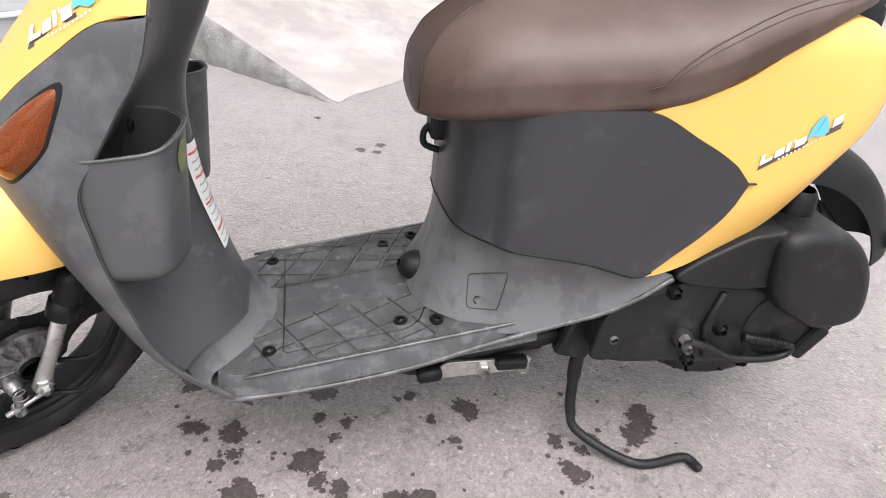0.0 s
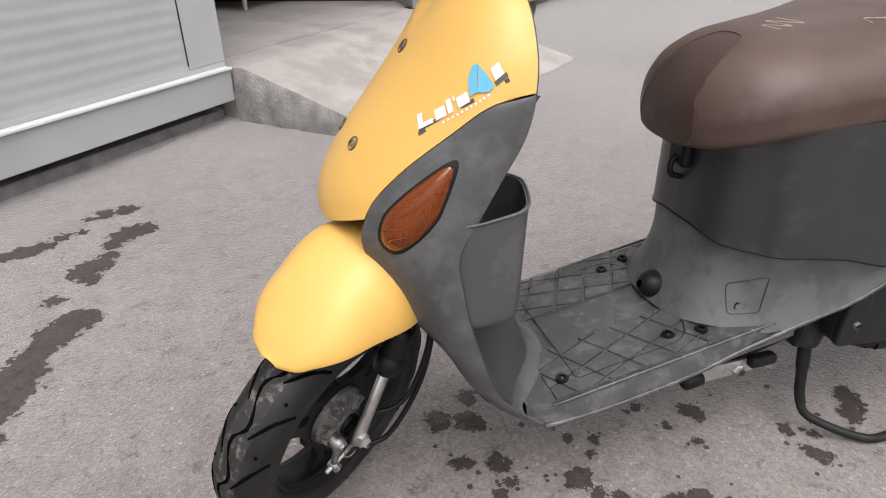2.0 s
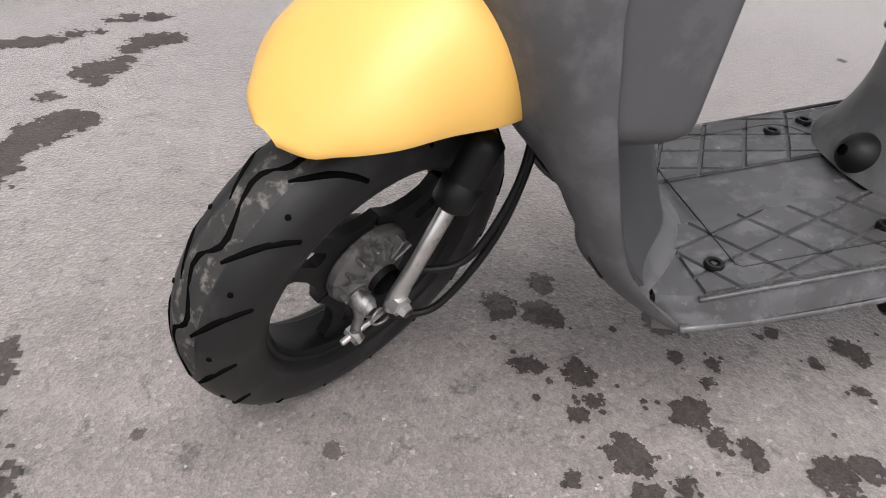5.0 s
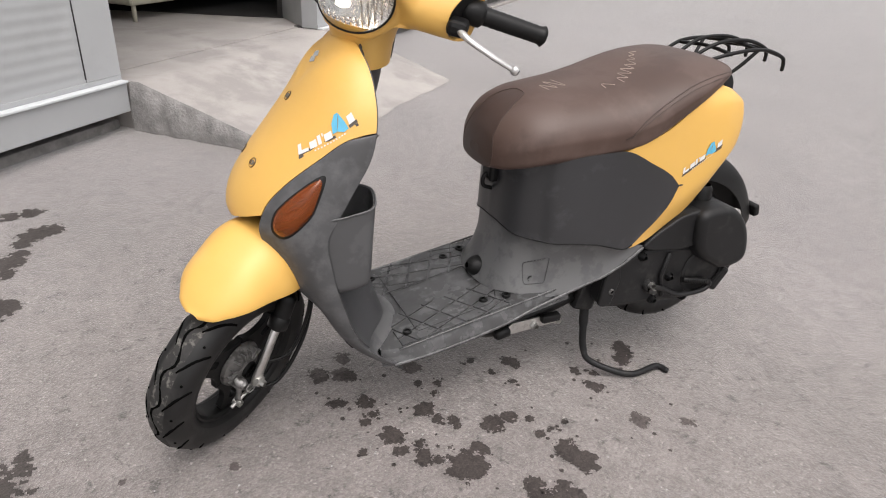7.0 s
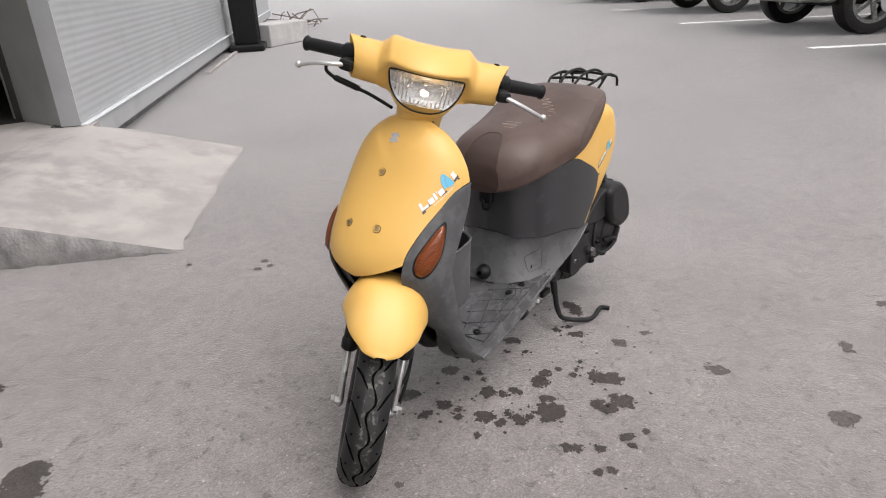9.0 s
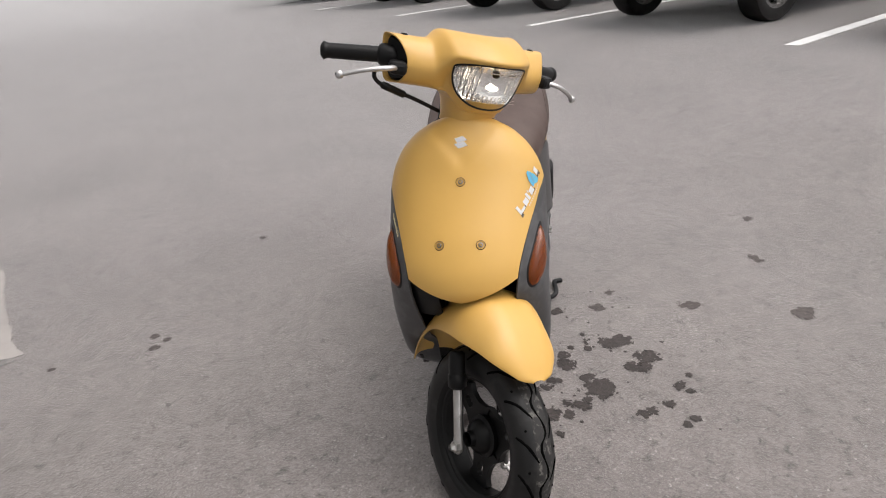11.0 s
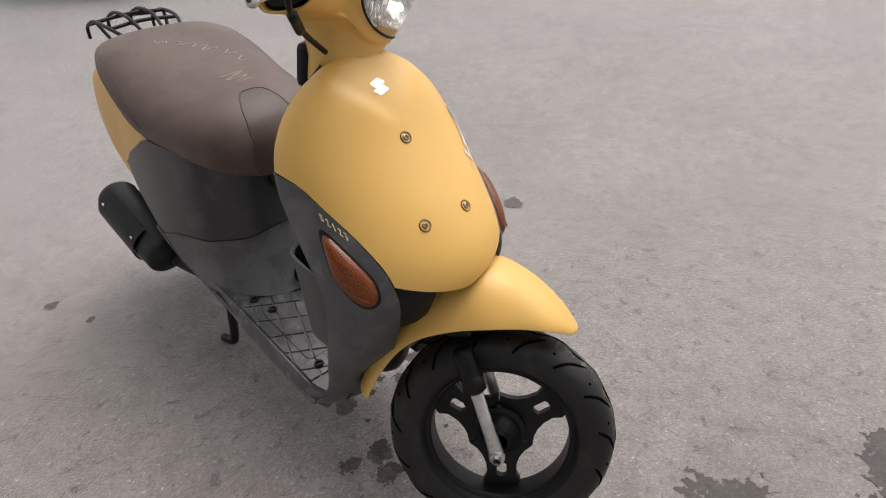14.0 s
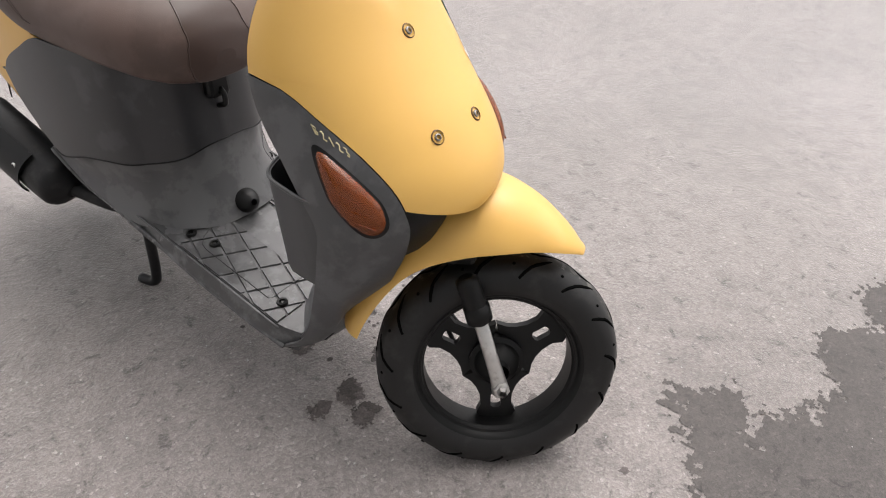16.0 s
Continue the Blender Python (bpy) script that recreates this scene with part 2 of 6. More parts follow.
def shell(fn, us, vs, thick, outward=1):
    """A sheet fn(u, v) given a thickness, with a crisp rim; outward: the side on which fn's normal lies."""
    g = [[Vector(fn(u, v)) for v in vs] for u in us]
    nu, nv = len(us), len(vs)
    bm = bmesh.new()
    out, inn = [], []
    for i in range(nu):
        ro, ri = [], []
        for j in range(nv):
            du = g[min(i + 1, nu - 1)][j] - g[max(i - 1, 0)][j]
            dv = g[i][min(j + 1, nv - 1)] - g[i][max(j - 1, 0)]
            nrm = du.cross(dv)
            nrm = nrm.normalized() * outward if nrm.length > 1e-12 else Vector((0, 0, 0))
            ro.append(bm.verts.new(g[i][j]))
            ri.append(bm.verts.new(g[i][j] - nrm * thick))
        out.append(ro), inn.append(ri)
    for i in range(nu - 1):
        for j in range(nv - 1):
            q = (out[i][j], out[i + 1][j], out[i + 1][j + 1], out[i][j + 1])
            r = (inn[i][j], inn[i][j + 1], inn[i + 1][j + 1], inn[i + 1][j])
            bm.faces.new(q if outward > 0 else q[::-1])
            bm.faces.new(r if outward > 0 else r[::-1])
    rim = [(0, j) for j in range(nv)] + [(i, nv - 1) for i in range(1, nu)] + [(nu - 1, j) for j in range(nv - 2, -1, -1)] + [(i, 0) for i in range(nu - 2, 0, -1)]
    for (a, b), (c, d) in zip(rim, rim[1:] + rim[:1]):
        q = (out[a][b], out[c][d], inn[c][d], inn[a][b])
        bm.faces.new(q[::-1] if outward > 0 else q)
    for f in bm.faces:
        f.smooth = True
    bmesh.ops.recalc_face_normals(bm, faces=bm.faces)
    for e in bm.edges:
        if len(e.link_faces) == 2 and e.calc_face_angle(0) > 0.7:
            e.smooth = False
    return bm


def tube(pts, radius, sides=10, flat=1.0):
    """A round bar along points; radius a number or one per point."""
    rad = radius if isinstance(radius, (list, tuple)) else [radius] * len(pts)
    pts = [Vector(p) for p in pts]
    rows, side = [], None
    for i, p in enumerate(pts):
        t = (pts[min(i + 1, len(pts) - 1)] - pts[max(i - 1, 0)]).normalized()
        side = Vector((0, 0, 1)).cross(t) if side is None else side - t * side.dot(t)
        if side.length < 1e-4:
            side = Vector((1, 0, 0)).cross(t)
        side.normalize()
        up = t.cross(side)
        rows.append([p + (side * math.cos(a) * flat + up * math.sin(a)) * rad[i] for a in (math.tau * k / sides for k in range(sides))])
    ends = [pts[0] + (pts[0] - pts[1]).normalized() * rad[0] * 0.3, pts[-1] + (pts[-1] - pts[-2]).normalized() * rad[-1] * 0.3]
    rows = [[ends[0] + (q - pts[0]) * 0.6 for q in rows[0]]] + rows + [[ends[1] + (q - pts[-1]) * 0.6 for q in rows[-1]]]
    return bm_from(rows, loop=True, caps=True)


def lathe(profile, sides=48, centre=(0, 0, 0), axis="Y", closed=True):
    """A profile of (radius, offset along the axis) turned about the axis."""
    rows = []
    for k in range(sides):
        a = math.tau * k / sides
        row = []
        for r, o in profile:
            c, s = r * math.cos(a), r * math.sin(a)
            v = {"Y": (c, o, s), "Z": (c, s, o), "X": (o, c, s)}[axis]
            row.append(Vector(v) + Vector(centre))
        rows.append(row)
    bm = bmesh.new()
    vs = [[bm.verts.new(p) for p in r] for r in rows]
    m = len(profile)
    for i in range(sides):
        a, b = vs[i], vs[(i + 1) % sides]
        for j in range(m if closed else m - 1):
            q = (a[j], a[(j + 1) % m], b[(j + 1) % m], b[j])
            if len({v.co.to_tuple(6) for v in q}) == 4:
                bm.faces.new(q)
    bmesh.ops.remove_doubles(bm, verts=bm.verts, dist=1e-6)
    for f in bm.faces:
        f.smooth = True
    bmesh.ops.recalc_face_normals(bm, faces=bm.faces)
    for e in bm.edges:
        if len(e.link_faces) == 2 and e.calc_face_angle(0) > 0.6:
            e.smooth = False
    return bm


def box(sx, sy, sz, at=(0, 0, 0), bev=0.0, turn=None, seg=2):
    bm = bmesh.new()
    bmesh.ops.create_cube(bm, size=1.0, matrix=Matrix.Diagonal((sx, sy, sz, 1)))
    if bev:
        bmesh.ops.bevel(bm, geom=list(bm.edges), offset=bev, segments=seg, profile=0.5, affect="EDGES")
    m = Matrix.Translation(at) @ (turn if turn else Matrix())
    bmesh.ops.transform(bm, matrix=m, verts=bm.verts)
    return bm


def slab(outline, lo, hi, plane="XZ", bev=0.0, seg=2):
    """A flat outline given depth from lo to hi across its plane, with rounded rims."""
    bm = bmesh.new()
    put = {"XZ": lambda a, b, c: (a, c, b), "XY": lambda a, b, c: (a, b, c), "YZ": lambda a, b, c: (c, a, b)}[plane]
    vs = [bm.verts.new(put(a, b, lo)) for a, b in outline]
    f = bm.faces.new(vs)
    ex = bmesh.ops.extrude_face_region(bm, geom=[f])
    mv = [g for g in ex["geom"] if isinstance(g, bmesh.types.BMVert)]
    d = Vector(put(0, 0, hi)) - Vector(put(0, 0, lo))
    bmesh.ops.translate(bm, vec=d, verts=mv)
    bmesh.ops.recalc_face_normals(bm, faces=bm.faces)
    if bev:
        rims = [e for e in bm.edges if len(e.link_faces) == 2 and any(len(q.verts) > 4 or len(outline) == 4 for q in e.link_faces)]
        bmesh.ops.bevel(bm, geom=rims, offset=bev, segments=seg, profile=0.5, affect="EDGES", clamp_overlap=True)
    for q in bm.faces:
        q.smooth = len(q.verts) <= 4
    for e in bm.edges:
        if len(e.link_faces) == 2 and e.calc_face_angle(0) > 0.6:
            e.smooth = False
    return bm


def rounded(outline, r, n=5):
    """The outline with its corners rounded by about r."""
    out = []
    k = len(outline)
    for i, p in enumerate(outline):
        p, a, b = Vector(p), Vector(outline[i - 1]), Vector(outline[(i + 1) % k])
        da, db = (a - p), (b - p)
        s, e = p + da.normalized() * min(r, da.length * 0.45), p + db.normalized() * min(r, db.length * 0.45)
        for j in range(n + 1):
            t = j / n
            out.append(tuple(s * (1 - t) ** 2 + p * 2 * t * (1 - t) + e * t * t))
    return out


def join(*parts):
    bm = bmesh.new()
    for b in parts:
        me = bpy.data.meshes.new("piece")
        b.to_mesh(me)
        bm.from_mesh(me)
        bpy.data.meshes.remove(me)
        b.free()
    return bm


def moved(bm, m):
    bmesh.ops.transform(bm, matrix=m, verts=bm.verts)
    return bm


def mirrored(bm):
    bmesh.ops.transform(bm, matrix=Matrix.Diagonal((1, -1, 1, 1)), verts=bm.verts)
    bmesh.ops.reverse_faces(bm, faces=bm.faces)
    return bm


def part(name, bm, material, parent, label=""):
    me = bpy.data.meshes.new(name)
    bm.to_mesh(me)
    bm.free()
    me.materials.append(material)
    ob = new(name, me)
    ob.parent = parent
    if label:
        tagged(ob, label)
    return ob


def thing(name, label, category, group="", kind="", m=None):
    ob = new(name)
    if m:
        ob.matrix_basis = m
    return tagged(ob, label, category, group, kind)


def solid(name, bm, material, label="", category="", group="", kind=""):
    return tagged(part(name, bm, material, None), label, category, group, kind)


def lin(a, b, n):
    return [a + (b - a) * i / (n - 1) for i in range(n)]

# ---- ground: level yard that rises gently to the parking row ----
ROW, DEEP = Vector((0.76, 0.65, 0)), Vector((0.65, -0.76, 0))


def ground_z(x, y):
    t = min(max((0.65 * x - 0.76 * y - 1.1) / 2.6, 0.0), 1.0)
    return 0.3 * t * t * (3 - 2 * t)


across = [-400, -60, -15, -4, 0] + lin(1.0, 3.8, 20) + [7, 15, 60, 400]
along = [-400, -60, -20, -8, -3, 0, 3, 8, 20, 60, 400]
rows = []
for s in along:
    row = []
    for d in across:
        q = ROW * s + DEEP * d
        row.append((q.x, q.y, ground_z(q.x, q.y)))
    rows.append(row)
ground = solid("ground", bm_from(rows, flip=True), M_ASPHALT, "worn pale grey asphalt yard, gently rising to the parked cars", "ground", kind="structure")

# parking lines
for k in range(-1, 5):
    turn = math.atan2(-0.76, 0.65) + (0.09 if k == 0 else 0)
    c = Vector((3.37, -1.92, 0)) + ROW * (2.9 * k) + Vector((math.cos(turn), math.sin(turn), 0)) * 2.4
    ln = solid("parking_line", box(4.8, 0.11, 0.006), M_PAINT_LINE, "white painted parking bay line on the asphalt", "road marking", "parking lines", "structure")
    ln.matrix_basis = pose(c.x, c.y, 0.302, 0, 0, math.degrees(turn))

# ---- garage building ----
WALL = Matrix(((0.695, -0.719, 0, -0.745), (0.719, 0.695, 0, 2.29), (0, 0, 1, 0), (0, 0, 0, 1)))


def walls(name, bm, mat, label, category="wall"):
    ob = solid(name, bm, mat, label, category, kind="structure")
    ob.matrix_basis = WALL
    return ob


def ribbed(s0, s1, z0, z1, thick=0.12, pitch=0.05, depth=0.0015):
    prof = []
    z = z0
    while z < z1 - pitch:
        prof += [(depth * (0.5 - 0.5 * math.cos(math.tau * k / 6)), z + pitch * k / 6) for k in range(6)]
        z += pitch
    prof += [(0.0, z1), (thick, z1), (thick, z0)]
    bm = bm_from([[(s, y, z) for y, z in prof] for s in (s0, s1)], loop=True, caps=True)
    for f in bm.faces:
        f.smooth = len(f.verts) == 4 and f.calc_area() < 0.3
    bmesh.ops.recalc_face_normals(bm, faces=bm.faces)
    return bm


def wall_run(tag, s0, s1, plain0, plain1, foot, m):
    a, b = s0 + plain0, s1 - plain1
    # upper part is unseen; carried up to 5.6 to block sky light
    w = walls("wall_" + tag, ribbed(a, b, 0.272, 5.6), M_PANEL, "light grey ribbed sandwich panel garage wall")
    w.matrix_basis = m
    if plain0:
        part("corner_trim", box(plain0, 0.13, 5.33, ((s0 + a) / 2, 0.061, 2.937), 0.004), M_PANEL, w, "plain grey corner flashing")
    if plain1:
        part("corner_trim", box(plain1, 0.13, 5.33, ((s1 + b) / 2, 0.061, 2.937), 0.004), M_PANEL, w, "plain grey corner flashing")
    mid, run = (s0 + s1) / 2, s1 - s0
    part("base_flashing", box(run, 0.03, 0.236 - foot, (mid, -0.012, (0.236 + foot) / 2), 0.004), M_PANEL, w, "pale metal flashing along the wall foot")
    part("drip_edge", box(run, 0.044, 0.012, (mid, -0.019, 0.243), 0.003), M_TRIM, w, "bright folded drip edge")
    part("panel_rail", box(run, 0.1, 0.022, (mid, 0.047, 0.2605), 0.002), M_PANEL, w, "plain grey rail under the panels")
    part("footing", box(run, 0.2, 0.06, (mid, 0.16, 0.016), 0.006), M_CONCRETE_EDGE, w, "rough concrete footing under the wall")
    # dark colour here paints the shaded gap below the flashing
    part("plinth", box(run, 0.08, 0.215, (mid, 0.16, 0.14), 0.004), M_DARK_METAL, w, "recessed plinth coloured dark for the shade under the flashing")
    return w


EAST = WALL @ pose(1.9, 0, 0, 0, 0, -1.25)
wall_left = wall_run("west", -7.0, -0.001, 0.0, 0.205, 0.098, WALL)
wall_right = wall_run("east", 0.0, 14.0, 0.0, 0.0, 0.085, EAST)
part("panel_joint", box(0.003, 0.006, 5.3, (-0.207, -0.0025, 2.937)), M_DARK_METAL, wall_left, "dark vertical joint")
walls("wall_lintel", box(1.89, 0.12, 3.0, (0.948, 0.06, 4.1)), M_PANEL, "light grey panel over the garage doorway")
walls("door_jamb_east", slab([(1.897, 0.0), (1.897, 0.125), (2.33, 0.6), (2.42, 0.6), (2.272, 0.46)][::-1], 0.242, 5.6, "XY", 0.003), M_PANEL, "plain grey return of the doorway")
walls("door_jamb_west", box(0.12, 0.264, 5.33, (-0.06, 0.264, 2.905), 0.006), M_PANEL, "plain grey return of the doorway")
f1 = walls("door_frame", box(0.05, 0.05, 2.4, (2.262, 0.52, 1.44), 0.004), M_DARK_METAL, "dark steel door frame upright", "door frame")
part("guide_rail", box(0.02, 0.02, 2.4, (2.244, 0.485, 1.44), 0.003), M_TRIM, f1, "pale metal guide rail")
walls("floor", box(9.0, 6.18, 0.24, (0.5, 3.26, 0.12)), M_CONCRETE, "pale concrete garage floor", "floor")
walls("threshold", box(2.03, 0.24, 0.236, (1.04, 0.052, 0.118)), M_CONCRETE, "pale concrete threshold of the doorway", "floor")
walls("wall_back", box(9.2, 0.1, 5.6, (0.5, 6.4, 2.8)), M_INSIDE, "dark inner wall of the garage")
walls("wall_inner_west", box(0.1, 6.0, 5.6, (-4.0, 3.3, 2.8)), M_INSIDE, "dark inner wall of the garage")
walls("wall_inner_east", box(0.1, 6.0, 5.6, (5.0, 3.3, 2.8)), M_INSIDE, "dark inner wall of the garage")
walls("ceiling", box(23.0, 8.0, 0.1, (4.5, 4.0, 5.65)), M_INSIDE, "flat garage roof", "ceiling")

# concrete ramp before the doorway: a sheet that dies out into the yard, with a rough cut side
rng = random.Random(5)


def ramp_out(s):
    return ramp_fall(s) + 0.03 + 0.022 * noise.noise((s * 17, 3.1, 0)) + 0.014 * noise.noise((s * 47, 5.1, 0))


def ramp_fall(s):
    return 0.89 + 0.05 * s + 0.035 * noise.noise((s * 5, 1.7, 0))


def ramp_top(s, d):
    east = (2.85 - 0.95 * d - s) / 1.0
    k = max(0.0, min(1.0, 1 - d / ramp_fall(s), east))
    return 0.0025 + 0.2375 * min(k * 1.06, 1.0) + 0.004 * noise.noise((s * 4, d * 4, 0)) * k


ss, rows = lin(0.02, 2.84, 200), []
for i in range(26):
    t, row = i / 25, []
    for s in ss:
        lim = min(ramp_out(s), max(0.0, (2.85 - s) / 0.95 + 0.02 * noise.noise((s * 20, 9, 0))))
        d = lim * t
        row.append((s, -d - 0.03, ramp_top(s, d)))
    rows.append(row)
walls("ramp", bm_from(rows), M_CONCRETE, "pale worn concrete ramp up to the garage doorway", "ramp")
edge = []
for i in range(40):
    d = 0.0 + ramp_out(0.02) * i / 39
    j = 0.012 * noise.noise((d * 14, 2, 5))
    z = ramp_top(0.02, d)
    edge.append([(0.02, -d - 0.03, z), (0.012 + j, -d - 0.03, z - 0.012), (-0.006 + j * 1.6, -d - 0.03, z * 0.45), (0.0 + j, -d - 0.03, -0.01)])
walls("ramp_side", bm_from(edge), M_CONCRETE_EDGE, "rough broken concrete edge of the ramp", "ramp")


# ---- parked cars ----
def car(m, paint, tall, label, glow=False):
    c = thing("car", label, "car", "cars in the parking row", m=m)
    half, length, wheel, axles = 0.87, 4.3, 0.345, (1.33, -1.25)
    floor_z, hood, roof = 0.22 + 0.1 * tall, 0.92 + 0.12 * tall, 1.45 + 0.22 * tall
    prof = spline([(-2.15, 0.66, hood - 0.12), (-2.05, 0.79, hood), (-1.6, 0.86, hood + 0.06), (0.0, 0.87, hood + 0.06), (0.95, 0.87, hood + 0.02), (1.6, 0.85, hood - 0.06), (2.0, 0.76, hood - 0.16), (2.13, 0.62, hood - 0.3)])
    rows = []
    for x in lin(-2.15, 2.13, 58):
        w, top = prof(x)
        zb = floor_z + 0.12 * max(0, (abs(x) - 1.75) / 0.4) ** 2
        for ax in axles:
            if abs(x - ax) < wheel + 0.05:
                zb = max(zb, wheel + math.sqrt((wheel + 0.05) ** 2 - (x - ax) ** 2))
        zb = min(zb, top - 0.12)
        side = [(0, zb), (w * 0.86, zb), (w * 0.97, zb + 0.03), (w, zb + (top - zb) * 0.45), (w * 0.985, top - 0.1), (w * 0.93, top - 0.03), (w * 0.75, top + 0.01), (0, top + 0.03)]
        rows.append([(x, y, z) for y, z in side] + [(x, -y, z) for y, z in side[-2:0:-1]])
    body = part("body", bm_from(rows, loop=True, caps=True), paint, c)
    glass = []
    for x0, x1, z, w in ((-1.75, 1.15, hood + 0.05, 0.8), (-1.6, 0.85, hood + 0.2, 0.76), (-1.4, 0.5, roof - 0.1, 0.66), (-1.25, 0.3, roof, 0.58)):
        glass.append([(x1, y, z) for y in lin(-w, w, 6)] + [(x, w, z) for x in lin(x1, x0, 8)[1:-1]] + [(x0, y, z) for y in lin(w, -w, 6)] + [(x, -w, z) for x in lin(x0, x1, 8)[1:-1]])
    part("cabin_window", bm_from(glass, loop=True, caps=True), M_CARGLASS, c, "dark cabin glass")
    part("roof", box(1.6, 1.24, 0.06, (-0.48, 0, roof + 0.015), 0.025), paint, c)
    for y in (-1, 1):
        part("pillar", tube([(1.12, y * 0.8, hood + 0.05), (0.48, y * 0.67, roof - 0.06), (0.2, y * 0.62, roof)], 0.035, 8), paint, c)
        part("pillar", tube([(-0.35, y * 0.815, hood + 0.05), (-0.4, y * 0.6, roof + 0.01)], 0.035, 8), M_BLACK, c)
        part("pillar", tube([(-1.72, y * 0.79, hood + 0.05), (-1.38, y * 0.66, roof - 0.06), (-1.2, y * 0.58, roof)], 0.04, 8), paint, c)
        hl = part("headlight", box(0.3, 0.34, 0.16, (1.93, y * 0.57, hood - 0.22), 0.05, pose(0, 0, 0, 0, 12, y * -28)), M_GLASS, c, "clear headlight")
        part("lamp_bowl", box(0.2, 0.28, 0.11, (1.91, y * 0.56, hood - 0.22), 0.04, pose(0, 0, 0, 0, 12, y * -28)), M_CHROME, hl)
        fog = part("fog_lamp", lathe([(0.0, 0.03), (0.045, 0.025), (0.055, 0.0), (0.06, -0.03), (0, -0.03)], 20, (0, 0, 0), "X"), M_CHROME, c, "round fog lamp")
        fog.matrix_basis = pose(2.085, y * 0.6, floor_z + 0.18)
        part("mirror", box(0.12, 0.2, 0.13, (0.85, y * 0.97, hood + 0.14), 0.04), paint, c)
        part("door_handle", box(0.16, 0.02, 0.025, (0.0, y * 0.875, hood - 0.08), 0.008), M_STEEL, c)
        part("sill", box(2.0, 0.05, 0.08, (0.04, y * 0.84, floor_z + 0.02), 0.02), M_BLACK, c, "black plastic sill")
    foot = floor_z - (0.06 if tall < 0 else 0.0)
    part("bumper", slab(rounded([(-0.78, foot + 0.02), (0.78, foot + 0.02), (0.84, floor_z + 0.16), (0.78, floor_z + 0.3), (-0.78, floor_z + 0.3), (-0.84, floor_z + 0.16)], 0.06), 1.93, 2.14, "YZ", 0.03), paint, c)
    gr = part("lower_grille", slab(rounded([(-0.5, floor_z + 0.05), (0.5, floor_z + 0.05), (0.44, floor_z + 0.2), (-0.44, floor_z + 0.2)], 0.03), 2.12, 2.15, "YZ"), M_BLACK, c, "black lower grille")
    part("bright_strip", box(0.01, 0.86, 0.012, (2.155, 0, floor_z + 0.055), 0.003), M_STEEL, gr)
    part("upper_grille", slab(rounded([(-0.4, hood - 0.3), (0.4, hood - 0.3), (0.46, hood - 0.2), (-0.46, hood - 0.2)], 0.03), 2.02, 2.12, "YZ"), M_BLACK, c, "black radiator grille")
    plate = part("number_plate", box(0.012, 0.52, 0.112, (2.165, 0, floor_z + 0.22), 0.004), M_WHITE, c, "white plate with dark bars")
    for k in range(7):
        part("bar", box(0.004, 0.04, 0.06, (2.173, -0.2 + 0.066 * k, floor_z + 0.225)), M_DECAL_DARK, plate)
    part("underbody", box(3.7, 1.5, 0.16, (0, 0, floor_z + 0.06), 0.03), M_BLACK, c, "dark underbody")
    for ax in axles:
        for y in (-1, 1):
            w = new("wheel")
            w.parent = c
            w.matrix_basis = pose(ax, y * 0.73, wheel, 0, 0, 0 if y < 0 else 180)
            part("tyre", lathe([(0.235, -0.09), (0.3, -0.105), (0.335, -0.095), (0.345, -0.06), (0.345, 0.06), (0.335, 0.095), (0.3, 0.105), (0.235, 0.09)], 40), M_RUBBER, w, "black tyre")
            rim = lathe([(0.205, -0.085), (0.238, -0.09), (0.238, 0.085), (0.2, 0.085), (0.195, 0.0), (0.0, 0.01), (0.0, -0.02), (0.19, -0.02)], 32)
            spokes = [box(0.2, 0.025, 0.055, (0.11, 0, 0), 0.01) for _ in range(5)]
            spokes = [moved(b, pose(0, -0.055, 0, 0, 72 * i, 0)) for i, b in enumerate(spokes)]
            part("rim", join(rim, lathe([(0, -0.085), (0.045, -0.08), (0.05, -0.05), (0, -0.05)], 20), *spokes), M_ALLOY, w, "bright alloy rim")
    return c


P_WHITE = surface("white_car_paint", (0.56, 0.57, 0.575), 0.25, vary=0.03, big=1, coat=0.6)
P_SILVER = surface("silver_green_car_paint", (0.33, 0.36, 0.33), 0.3, 0.4, 0.04, 1, coat=0.6)
P_DARK = surface("dark_car_paint", (0.011, 0.011, 0.012), 0.25, 0.0, 0.06, 1, coat=0.8)
HEAD = math.degrees(math.atan2(0.76, -0.65))
for (fx, fy), paint, tall, label in (
    ((3.29, -3.59), P_DARK, -0.8, "dark grey hatchback parked nose out with round fog lamps"),
    ((5.26, -1.66), P_WHITE, 1, "white off-road car parked nose out in its bay"),
    ((7.53, 0.16), P_SILVER, 1, "silver green off-road car parked nose out"),
    ((10.15, 2.2), P_WHITE, 1, "white off-road car with bright rims farther along the row"),
    ((12.7, 4.5), P_DARK, 0, "dark car at the far end of the row"),
):
    car(pose(fx + 0.65 * 1.33, fy - 0.76 * 1.33, 0.3, 0, 0, HEAD) @ Matrix.Diagonal((1, 0.93 if tall < 0 else 1, 1, 1)), paint, tall, label)

